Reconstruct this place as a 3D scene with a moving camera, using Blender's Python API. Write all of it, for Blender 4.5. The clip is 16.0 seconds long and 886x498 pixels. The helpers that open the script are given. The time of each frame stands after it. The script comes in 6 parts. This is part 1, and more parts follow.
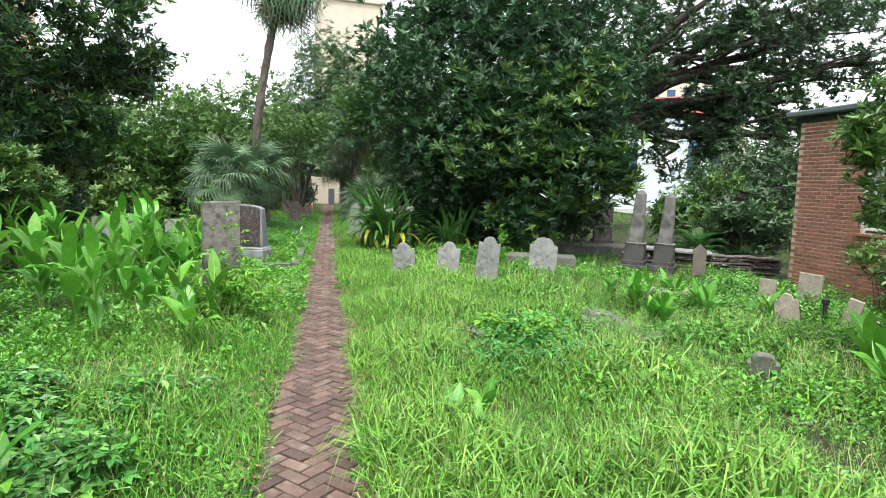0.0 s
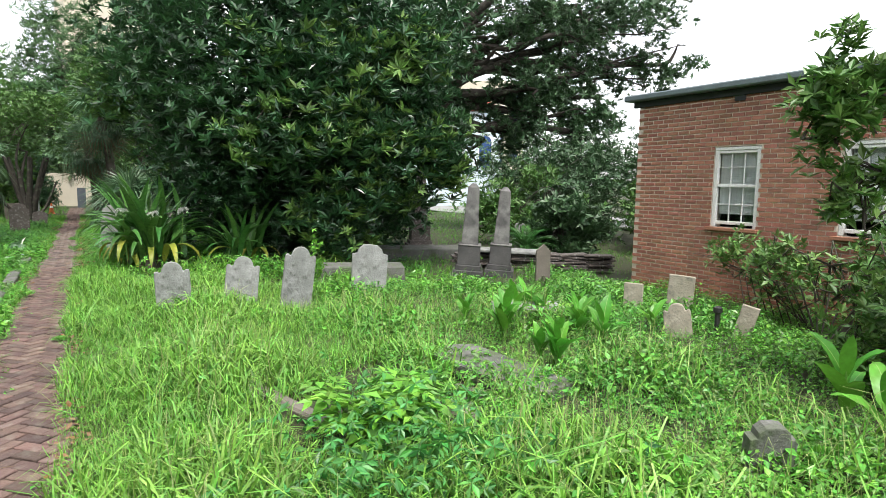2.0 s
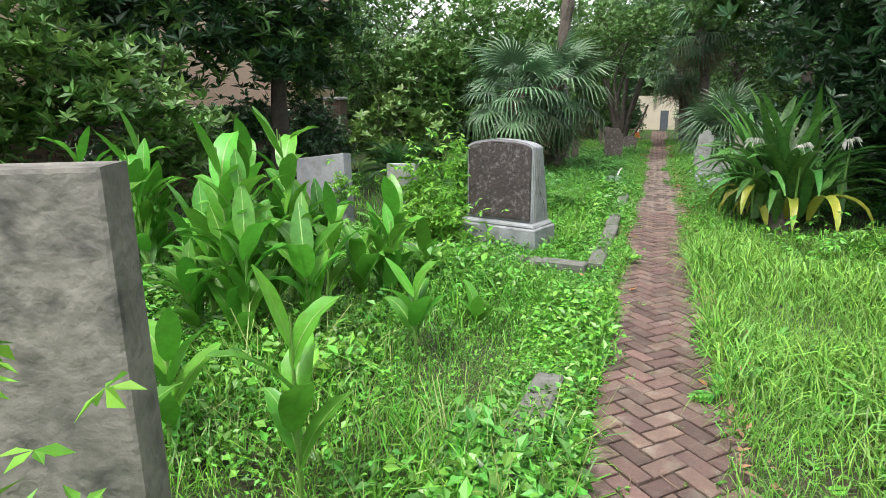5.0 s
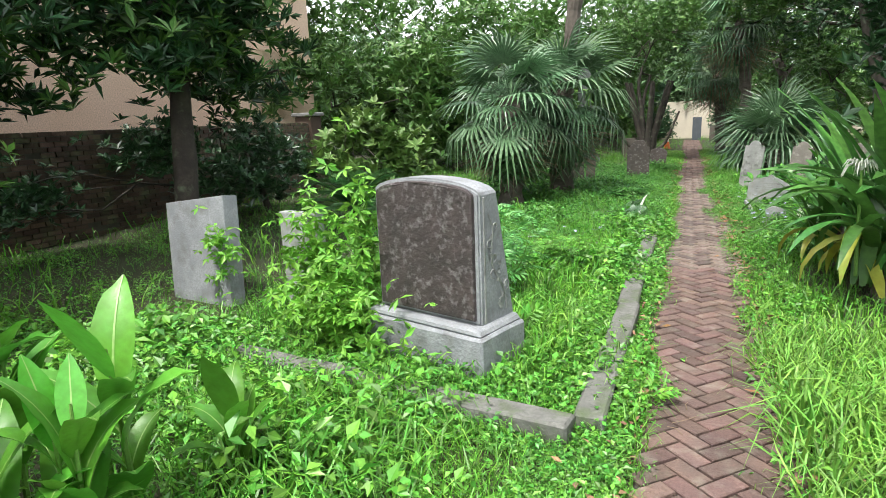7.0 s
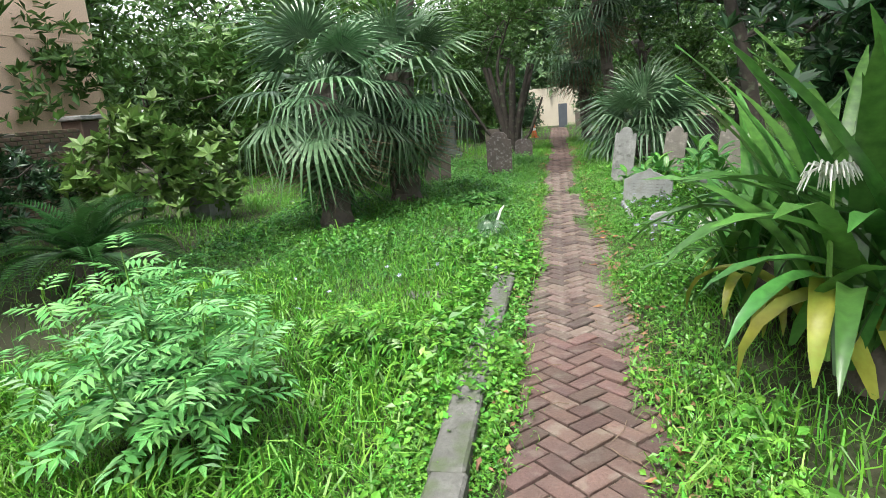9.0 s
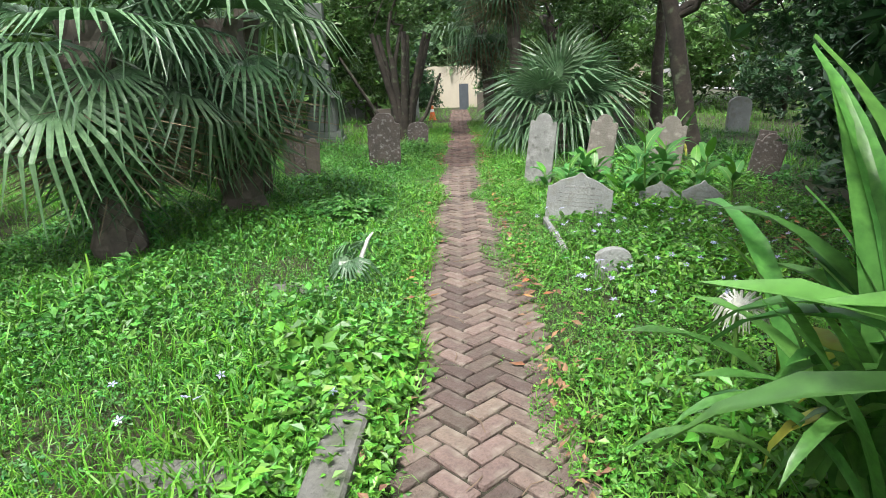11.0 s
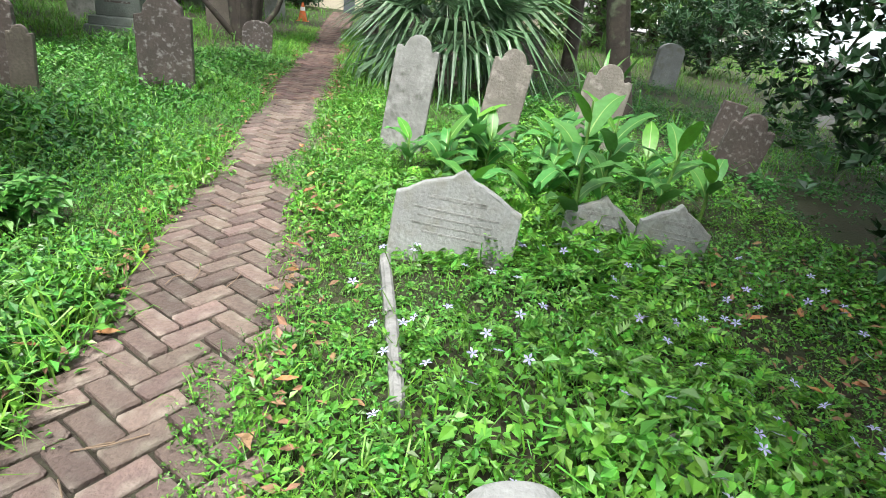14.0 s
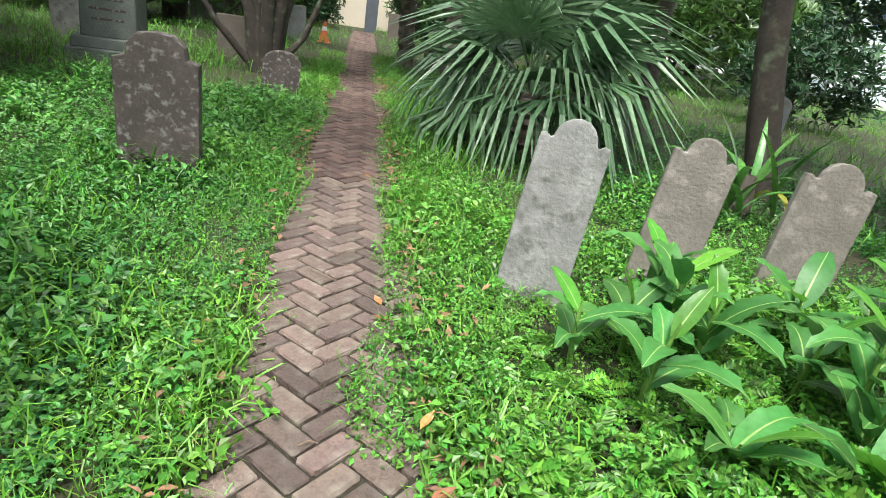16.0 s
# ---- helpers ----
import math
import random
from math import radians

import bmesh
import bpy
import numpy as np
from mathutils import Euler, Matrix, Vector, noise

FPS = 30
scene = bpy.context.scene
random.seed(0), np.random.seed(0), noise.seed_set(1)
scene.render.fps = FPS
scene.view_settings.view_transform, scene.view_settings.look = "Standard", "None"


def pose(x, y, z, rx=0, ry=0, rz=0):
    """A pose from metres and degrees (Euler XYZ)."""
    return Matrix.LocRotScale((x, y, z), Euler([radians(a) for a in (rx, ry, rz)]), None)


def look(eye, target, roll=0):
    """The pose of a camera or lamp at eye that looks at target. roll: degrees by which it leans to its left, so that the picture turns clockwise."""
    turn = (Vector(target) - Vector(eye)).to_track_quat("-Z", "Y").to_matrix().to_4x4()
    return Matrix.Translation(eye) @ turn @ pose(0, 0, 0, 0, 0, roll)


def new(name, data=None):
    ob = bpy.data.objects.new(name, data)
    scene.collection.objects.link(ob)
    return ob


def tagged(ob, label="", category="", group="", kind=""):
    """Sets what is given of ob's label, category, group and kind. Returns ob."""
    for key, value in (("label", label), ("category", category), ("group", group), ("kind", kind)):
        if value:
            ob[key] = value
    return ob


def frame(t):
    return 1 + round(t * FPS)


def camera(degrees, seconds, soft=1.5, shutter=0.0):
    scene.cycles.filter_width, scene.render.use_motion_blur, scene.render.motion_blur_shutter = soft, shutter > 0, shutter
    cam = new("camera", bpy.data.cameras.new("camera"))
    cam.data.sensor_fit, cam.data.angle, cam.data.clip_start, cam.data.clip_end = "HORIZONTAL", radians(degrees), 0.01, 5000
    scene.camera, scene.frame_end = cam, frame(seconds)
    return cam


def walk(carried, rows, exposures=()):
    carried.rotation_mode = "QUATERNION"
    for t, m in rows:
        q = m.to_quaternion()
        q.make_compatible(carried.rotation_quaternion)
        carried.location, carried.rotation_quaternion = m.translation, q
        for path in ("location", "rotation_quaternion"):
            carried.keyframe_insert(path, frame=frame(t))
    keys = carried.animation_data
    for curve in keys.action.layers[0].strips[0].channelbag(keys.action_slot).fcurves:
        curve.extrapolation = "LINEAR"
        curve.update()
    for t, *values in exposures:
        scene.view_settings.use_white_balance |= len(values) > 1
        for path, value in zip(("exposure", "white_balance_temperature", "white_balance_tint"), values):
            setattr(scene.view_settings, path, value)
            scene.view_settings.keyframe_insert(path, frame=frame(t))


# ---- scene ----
cam = camera(73.0, 16.0, soft=0.7)
PATH = [
    (0, (0.084, -0.421, 1.785), (0.458, 1.531, 1.562), 1.4),
    (0.5, (0.089, 0.39, 1.743), (0.528, 2.328, 1.513), 2.3),
    (1, (0.147, 1.092, 1.72), (0.759, 2.981, 1.484), 2.1),
    (1.5, (0.276, 1.684, 1.661), (1.106, 3.489, 1.432), 1.7),
    (2.4, (0.635, 2.570, 1.704), (1.711, 4.241, 1.486), 0.8),
    (3, (0.403, 3.192, 1.746), (1.359, 4.925, 1.459), 1.8),
    (3.5, (0.289, 4.156, 1.685), (0.856, 6.042, 1.338), 2.8),
    (4, (0.094, 4.957, 1.575), (0.160, 6.915, 1.178), 1.8),
    (4.2, (0.048, 5.180, 1.577), (-0.080, 7.128, 1.143), 1.3),
    (6.3, (-0.26, 7.946, 1.601), (-1.123, 9.692, 1.147), -1.7),
    (6.5, (-0.229, 8.257, 1.585), (-1.071, 10.015, 1.137), -1.7),
    (7, (-0.192, 9.064, 1.572), (-0.932, 10.872, 1.144), -2.2),
    (7.5, (-0.186, 9.81, 1.575), (-0.847, 11.649, 1.149), -3.3),
    (8, (-0.14, 10.461, 1.529), (-0.71, 12.328, 1.092), -4.2),
    (8.5, (-0.139, 11.081, 1.499), (-0.597, 12.973, 1.039), -4.3),
    (8.7, (-0.105, 11.342, 1.507), (-0.531, 13.24, 1.045), -4.4),
    (10.8, (-0.081, 14.082, 1.386), (-0.181, 16.005, 0.847), -2.1),
    (11, (-0.081, 14.346, 1.383), (-0.139, 16.268, 0.835), -1.8),
    (11.5, (-0.054, 14.956, 1.385), (-0.003, 16.875, 0.824), -1.2),
    (12, (0.019, 15.564, 1.336), (0.181, 17.451, 0.695), 1.7),
    (12.5, (0.22, 16.114, 1.312), (0.426, 17.985, 0.636), 3.3),
    (13, (0.46, 16.581, 1.227), (0.709, 18.434, 0.518), 4.8),
    (13.5, (0.563, 16.99, 1.224), (0.871, 18.811, 0.455), 6.4),
    (14, (0.57, 17.425, 1.259), (0.889, 19.232, 0.465), 6.8),
    (14.5, (0.547, 17.979, 1.244), (0.868, 19.78, 0.437), 6.5),
    (15, (0.403, 18.635, 1.287), (0.713, 20.447, 0.499), 7.6),
    (15.5, (0.246, 19.116, 1.334), (0.553, 20.935, 0.562), 8.3),
    (16, (0.007, 19.677, 1.31), (0.334, 21.501, 0.56), 9.1),
]
walk(cam, [(t, look(eye, target, roll)) for t, eye, target, roll in PATH],
     [(0, 1.3), (2.5, 1.2), (3.5, 1.1), (4.2, 1.15), (6.3, 1.55), (8.7, 1.5), (11, 1.6), (12.5, 1.75), (14.5, 1.82), (16, 1.63)])

# ---- light ----
SUN_UP, SUN_TURN = 66.0, 196.0
world = bpy.data.worlds.new("overcast_sky")
scene.world = world
world.use_nodes = True
wn = world.node_tree.nodes
sky = wn.new("ShaderNodeTexSky")
sky.sky_type, sky.sun_disc = "NISHITA", False
sky.sun_elevation, sky.sun_rotation = radians(SUN_UP), radians(SUN_TURN)
sky.air_density, sky.dust_density, sky.ozone_density = 1.0, 2.5, 0.6
pale = wn.new("ShaderNodeHueSaturation")
pale.inputs["Saturation"].default_value = 0.22
pale.inputs["Value"].default_value = 1.25
world.node_tree.links.new(sky.outputs[0], pale.inputs["Color"])
world.node_tree.links.new(pale.outputs[0], wn["Background"].inputs["Color"])
wn["Background"].inputs["Strength"].default_value = 0.15
sun = new("sun", bpy.data.lights.new("sun", "SUN"))
sun.data.energy, sun.data.angle, sun.data.color = 1.5, radians(12), (1.0, 0.96, 0.88)
a, e = radians(SUN_TURN), radians(SUN_UP)
sun.matrix_world = look((0, 0, 30), (-10 * math.sin(a) * math.cos(e), -10 * math.cos(a) * math.cos(e), 30 - 10 * math.sin(e)))

# ---- materials ----
def shade(name, c1, c2, size=4.0, rough=0.8, bump=0.3, fine=60.0, metal=0.0, island=0.0, ob_var=0.0, through_light=0.0, spots=None, gloss=0.5):
    """A surface of two colours mixed at two scales, with grain, and variation from piece to piece."""
    m = bpy.data.materials.new(name)
    m.use_nodes = True
    n, l = m.node_tree.nodes, m.node_tree.links
    p = n["Principled BSDF"]
    p.inputs["Roughness"].default_value, p.inputs["Metallic"].default_value = rough, metal
    p.inputs["Specular IOR Level"].default_value = gloss
    co = n.new("ShaderNodeTexCoord")
    def nz(scale, detail=4.0):
        t = n.new("ShaderNodeTexNoise")
        t.inputs["Scale"].default_value, t.inputs["Detail"].default_value = scale, detail
        l.new(co.outputs["Object"], t.inputs["Vector"])
        return t.outputs["Fac"]
    def mix(fac, x, y, blend="MIX"):
        k = n.new("ShaderNodeMix")
        k.data_type, k.blend_type = "RGBA", blend
        for sock, v in ((k.inputs["Factor"], fac), (k.inputs["A"], x), (k.inputs["B"], y)):
            if isinstance(v, (int, float)):
                sock.default_value = v
            elif isinstance(v, tuple):
                sock.default_value = (*v, 1)
            else:
                l.new(v, sock)
        return k.outputs["Result"]
    def ramp(v, lo, hi):
        k = n.new("ShaderNodeMapRange")
        k.inputs["From Min"].default_value, k.inputs["From Max"].default_value = lo, hi
        l.new(v, k.inputs["Value"])
        return k.outputs["Result"]
    c = mix(ramp(nz(size), 0.35, 0.65), c1, c2)
    c = mix(ramp(nz(fine, 6), 0.3, 0.75), c, tuple(0.6 * v for v in c1))
    if spots:
        c = mix(ramp(nz(spots[1], 8), spots[2] - 0.05, spots[2] + 0.15), c, spots[0])
    if island or ob_var:
        if island:
            g = n.new("ShaderNodeNewGeometry"); r = g.outputs["Random Per Island"]
        else:
            g = n.new("ShaderNodeObjectInfo"); r = g.outputs["Random"]
        hs = n.new("ShaderNodeHueSaturation")
        v = island or ob_var
        k = n.new("ShaderNodeMapRange"); k.inputs["To Min"].default_value, k.inputs["To Max"].default_value = 1 - v, 1 + v
        l.new(r, k.inputs["Value"]); l.new(k.outputs["Result"], hs.inputs["Value"])
        k2 = n.new("ShaderNodeMapRange"); k2.inputs["To Min"].default_value, k2.inputs["To Max"].default_value = 0.5 - 0.035 * v, 0.5 + 0.035 * v
        w = n.new("ShaderNodeMath"); w.operation = "FRACT"
        w2 = n.new("ShaderNodeMath"); w2.operation = "MULTIPLY"; w2.inputs[1].default_value = 7.31
        l.new(r, w2.inputs[0]); l.new(w2.outputs[0], w.inputs[0]); l.new(w.outputs[0], k2.inputs["Value"]); l.new(k2.outputs["Result"], hs.inputs["Hue"])
        l.new(c, hs.inputs["Color"]); c = hs.outputs["Color"]
    l.new(c, p.inputs["Base Color"])
    if bump:
        b = n.new("ShaderNodeBump")
        b.inputs["Strength"].default_value, b.inputs["Distance"].default_value = bump, 0.01
        l.new(nz(fine, 8), b.inputs["Height"]); l.new(b.outputs[0], p.inputs["Normal"])
    if through_light:
        t = n.new("ShaderNodeBsdfTranslucent")
        l.new(c, t.inputs["Color"])
        s = n.new("ShaderNodeMixShader"); s.inputs[0].default_value = through_light
        l.new(p.outputs[0], s.inputs[1]); l.new(t.outputs[0], s.inputs[2]); l.new(s.outputs[0], n["Material Output"].inputs["Surface"])
    return m


M_SOIL = shade("soil", (0.035, 0.05, 0.016), (0.05, 0.038, 0.022), 3, 0.95, 0.8, 40)
M_GRASS = shade("grass_blades", (0.14, 0.385, 0.035), (0.085, 0.29, 0.03), 0.9, 0.45, 0, 8, island=0.5, through_light=0.22)
M_TALL = shade("seed_grass", (0.205, 0.43, 0.065), (0.135, 0.35, 0.045), 0.9, 0.5, 0, 8, island=0.5, through_light=0.22)
M_SEED = shade("seed_stalk", (0.36, 0.42, 0.16), (0.27, 0.36, 0.11), 1.2, 0.6, 0, 8, island=0.4, through_light=0.2)
M_WEED = shade("weed_leaves", (0.15, 0.40, 0.045), (0.075, 0.27, 0.04), 0.8, 0.4, 0, 10, island=0.55, through_light=0.18)
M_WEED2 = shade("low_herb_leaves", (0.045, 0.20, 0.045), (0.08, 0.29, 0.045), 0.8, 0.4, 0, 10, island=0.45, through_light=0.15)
M_CANNA = shade("broad_leaf", (0.14, 0.42, 0.04), (0.08, 0.30, 0.04), 3, 0.38, 0.25, 30, ob_var=0.35, through_light=0.3)
# Darker copy of the broad leaf, with shade put into its green
M_CANNASHADE = shade("broad_leaf_shaded", (0.09, 0.30, 0.06), (0.06, 0.22, 0.05), 3, 0.46, 0.35, 30, ob_var=0.3, through_light=0.25)
M_MIDRIB = shade("pale_midrib", (0.30, 0.50, 0.14), (0.24, 0.43, 0.11), 6, 0.45, 0)
M_STALK = shade("green_stalk", (0.16, 0.33, 0.06), (0.12, 0.24, 0.05), 5, 0.5, 0.1)
M_CRINUM = shade("strap_leaf", (0.075, 0.23, 0.05), (0.13, 0.32, 0.065), 2.5, 0.33, 0.2, 25, ob_var=0.35, through_light=0.2)
M_CRINUMY = shade("yellowing_strap_leaf", (0.42, 0.42, 0.06), (0.18, 0.33, 0.05), 3, 0.45, 0.2, 25, ob_var=0.3, through_light=0.25)
M_PETAL = shade("white_petal", (0.82, 0.82, 0.76), (0.75, 0.76, 0.68), 8, 0.5, 0, through_light=0.2)
M_BLUE = shade("pale_violet_petal", (0.50, 0.50, 0.82), (0.60, 0.60, 0.88), 8, 0.5, 0, through_light=0.2)
M_PALM = shade("fan_frond", (0.10, 0.21, 0.10), (0.19, 0.31, 0.17), 2.5, 0.3, 0.1, 20, ob_var=0.4, through_light=0.15)
M_SAGO = shade("sago_frond", (0.06, 0.20, 0.05), (0.10, 0.27, 0.07), 2.5, 0.35, 0, 20, ob_var=0.3, through_light=0.12)
M_PALMDEAD = shade("dead_frond", (0.26, 0.20, 0.12), (0.16, 0.13, 0.09), 2, 0.85, 0.2, 20, ob_var=0.3)
M_PALMBARK = shade("palm_bark", (0.15, 0.128, 0.105), (0.07, 0.06, 0.05), 6, 0.95, 1.0, 30)
M_BARK = shade("tree_bark", (0.075, 0.062, 0.05), (0.03, 0.027, 0.023), 5, 0.95, 1.0, 25, spots=((0.13, 0.16, 0.10), 7, 0.62))
M_DARKLEAF = shade("glossy_dark_leaf", (0.032, 0.095, 0.036), (0.052, 0.135, 0.048), 0.6, 0.29, 0, 6, island=0.5, through_light=0.12)
M_OAK = shade("oak_leaf", (0.045, 0.105, 0.04), (0.07, 0.145, 0.055), 0.5, 0.45, 0, 6, island=0.4, through_light=0.12)
M_NEWLEAF = shade("young_leaf", (0.17, 0.30, 0.07), (0.10, 0.22, 0.05), 0.8, 0.42, 0, 6, island=0.35, through_light=0.2)
M_MIDLEAF = shade("mid_green_leaf", (0.08, 0.19, 0.04), (0.12, 0.24, 0.05), 0.5, 0.45, 0, 6, island=0.4, through_light=0.2)
# Paler, bluer leaf green: the haze of distance is mixed into the colour
M_HAZELEAF = shade("hazed_far_leaf", (0.10, 0.20, 0.08), (0.14, 0.24, 0.10), 0.2, 0.6, 0, 4, island=0.4, through_light=0.2)
M_VINE = shade("creeper_leaf", (0.20, 0.46, 0.05), (0.13, 0.38, 0.045), 2, 0.5, 0, 12, island=0.35, through_light=0.3)
M_BRICK = shade("path_brick", (0.175, 0.128, 0.107), (0.115, 0.09, 0.079), 7, 0.82, 1.0, 70, ob_var=0.4, spots=((0.22, 0.19, 0.155), 9, 0.57))
M_BRICKJ = shade("path_brick_far", (0.15, 0.092, 0.075), (0.095, 0.066, 0.058), 6, 0.75, 0.8, 70, island=0.4, spots=((0.165, 0.135, 0.11), 9, 0.58))
M_JOINT = shade("dark_joint", (0.03, 0.024, 0.018), (0.04, 0.045, 0.02), 9, 0.95, 0.6, 80)
M_RED = shade("red_wall_brick", (0.36, 0.15, 0.098), (0.26, 0.105, 0.07), 3, 0.8, 0.4, 60, ob_var=0.25)
M_REDJ = shade("red_wall_brick_joined", (0.36, 0.15, 0.098), (0.26, 0.105, 0.07), 3, 0.8, 0.4, 60, island=0.25)
M_MORTAR = shade("mortar", (0.70, 0.61, 0.52), (0.60, 0.52, 0.44), 5, 0.9, 0.4, 60)
M_OLDB = shade("old_wall_brick", (0.15, 0.095, 0.07), (0.10, 0.075, 0.055), 2, 0.9, 0.7, 50, island=0.4, spots=((0.12, 0.14, 0.07), 3, 0.58))
M_OLDM = shade("old_mortar", (0.13, 0.12, 0.095), (0.08, 0.08, 0.06), 4, 0.95, 0.6)
M_STUCCO = shade("peach_stucco", (0.82, 0.60, 0.45), (0.76, 0.54, 0.39), 1.2, 0.9, 0.3, 40)
M_CREAM = shade("cream_wall", (0.70, 0.63, 0.50), (0.60, 0.54, 0.43), 1.0, 0.9, 0.2)
M_WHITE = shade("white_paint", (0.80, 0.80, 0.78), (0.70, 0.70, 0.68), 5, 0.5, 0.1)
M_BLUEWEED = shade("blue_green_herb", (0.15, 0.43, 0.13), (0.22, 0.53, 0.14), 2, 0.45, 0, 10, island=0.4, through_light=0.18)
M_LOBED = shade("lobed_weed_leaf", (0.07, 0.25, 0.045), (0.12, 0.34, 0.05), 2, 0.45, 0, 10, island=0.45, through_light=0.15)
M_PALEB = shade("pale_blue_wall", (0.66, 0.76, 0.80), (0.60, 0.71, 0.77), 1, 0.8, 0.1)
M_SLATE = shade("roof_edge_metal", (0.14, 0.18, 0.19), (0.10, 0.13, 0.14), 4, 0.45, 0.1)
M_REDROOF = shade("red_roof", (0.50, 0.10, 0.07), (0.40, 0.08, 0.06), 2, 0.7, 0.2)
M_STONE = shade("grey_weathered_stone", (0.34, 0.345, 0.335), (0.18, 0.184, 0.178), 7, 0.9, 0.8, 50, spots=((0.12, 0.122, 0.112), 13, 0.58))
M_MARBLE = shade("weathered_marble", (0.37, 0.385, 0.38), (0.24, 0.25, 0.245), 5, 0.85, 0.6, 55, spots=((0.20, 0.20, 0.17), 8, 0.58))
M_BROWN = shade("brownstone", (0.19, 0.165, 0.14), (0.125, 0.108, 0.092), 5, 0.9, 0.7, 50, spots=((0.25, 0.22, 0.19), 7, 0.66))
M_DARK = shade("dark_lichened_stone", (0.115, 0.095, 0.085), (0.065, 0.055, 0.05), 5, 0.9, 0.8, 45, spots=((0.27, 0.26, 0.25), 24, 0.585))
M_DARKPANEL = shade("dark_red_granite", (0.07, 0.052, 0.052), (0.028, 0.024, 0.024), 7, 0.65, 1.0, 30, spots=((0.15, 0.14, 0.14), 26, 0.58))
M_OBELBASE = shade("dark_sooty_marble", (0.085, 0.083, 0.08), (0.03, 0.03, 0.03), 4, 0.8, 0.6, 50)
M_GRANITE = shade("pale_granite", (0.31, 0.325, 0.34), (0.20, 0.212, 0.225), 6, 0.85, 0.7, 60, spots=((0.15, 0.15, 0.15), 7, 0.60))
M_OBEL = shade("sooty_marble", (0.22, 0.215, 0.205), (0.07, 0.068, 0.066), 3.5, 0.8, 0.6, 50, spots=((0.05, 0.05, 0.048), 5, 0.54))
M_LEDGER = shade("mossy_ledger", (0.17, 0.17, 0.155), (0.085, 0.088, 0.075), 7, 0.9, 0.9, 40, spots=((0.07, 0.10, 0.04), 6, 0.54))
M_TABLET = shade("streaked_old_tablet", (0.23, 0.215, 0.19), (0.10, 0.098, 0.088), 8, 0.9, 0.9, 35, spots=((0.055, 0.055, 0.05), 12, 0.56))
M_PED = shade("grey_green_stone", (0.17, 0.195, 0.175), (0.10, 0.12, 0.108), 5, 0.85, 0.7, 50)
M_PALEBROWN = shade("grey_brown_stone", (0.26, 0.24, 0.21), (0.16, 0.147, 0.128), 6, 0.9, 0.8, 50, spots=((0.33, 0.31, 0.28), 10, 0.62))
M_CREAMST = shade("cream_weathered_stone", (0.43, 0.385, 0.31), (0.28, 0.25, 0.20), 6, 0.9, 0.7, 50, spots=((0.14, 0.135, 0.115), 11, 0.60))
M_SLATEST = shade("blue_slate", (0.10, 0.12, 0.14), (0.075, 0.09, 0.105), 4, 0.7, 0.3)
M_FALLEN = shade("fallen_leaf_orange", (0.42, 0.17, 0.05), (0.33, 0.20, 0.10), 20, 0.7, 0.2, 50, ob_var=0.4)
M_LITTER = shade("dry_litter", (0.30, 0.17, 0.09), (0.20, 0.13, 0.08), 20, 0.85, 0.2, 50, island=0.4)
M_TWIG = shade("dry_twig", (0.25, 0.18, 0.12), (0.15, 0.11, 0.08), 8, 0.9, 0.3)
M_CONE = shade("orange_plastic", (0.70, 0.16, 0.04), (0.62, 0.14, 0.04), 5, 0.5, 0.05)
M_IRON = shade("black_iron", (0.02, 0.02, 0.02), (0.035, 0.03, 0.028), 8, 0.6, 0.3)
M_BLIND = shade("slatted_blind", (0.80, 0.81, 0.79), (0.74, 0.75, 0.73), 5, 0.6, 0.1)
M_ROOM = shade("dark_room", (0.03, 0.035, 0.04), (0.02, 0.022, 0.025), 3, 0.8, 0)
M_ASPH = shade("asphalt", (0.30, 0.30, 0.29), (0.24, 0.24, 0.23), 3, 0.9, 0.3)
M_GLASS = bpy.data.materials.new("window_glass")
M_GLASS.use_nodes = True
gp = M_GLASS.node_tree.nodes["Principled BSDF"]
gp.inputs["Base Color"].default_value, gp.inputs["Roughness"].default_value, gp.inputs["Transmission Weight"].default_value = (0.9, 0.95, 0.95, 1), 0.03, 1.0
M_BLUEGLASS = shade("blue_church_glass", (0.05, 0.10, 0.24), (0.04, 0.07, 0.16), 6, 0.25, 0)

# ---- mesh tools ----
rng = np.random.default_rng(7)


def raw_mesh(name, groups, mats, smooth=False):
    """One mesh out of (vertices, faces, material index) groups given as arrays."""
    me = bpy.data.meshes.new(name)
    vs, loops, starts, mi, nv, nl = [], [], [], [], 0, 0
    for v, f, k in groups:
        v, f = np.asarray(v, np.float32).reshape(-1, 3), np.asarray(f, np.int64)
        vs.append(v); loops.append((f + nv).ravel())
        starts.append(nl + np.arange(len(f)) * f.shape[1]); mi.append(np.full(len(f), k))
        nv += len(v); nl += f.size
    vs, loops, starts, mi = np.concatenate(vs), np.concatenate(loops), np.concatenate(starts), np.concatenate(mi)
    me.vertices.add(len(vs)); me.vertices.foreach_set("co", vs.ravel())
    me.loops.add(len(loops)); me.loops.foreach_set("vertex_index", loops.astype(np.int32))
    me.polygons.add(len(starts)); me.polygons.foreach_set("loop_start", starts.astype(np.int32))
    me.polygons.foreach_set("material_index", mi.astype(np.int32))
    me.polygons.foreach_set("use_smooth", np.full(len(starts), smooth))
    for m in mats:
        me.materials.append(m)
    me.update(calc_edges=True)
    return me


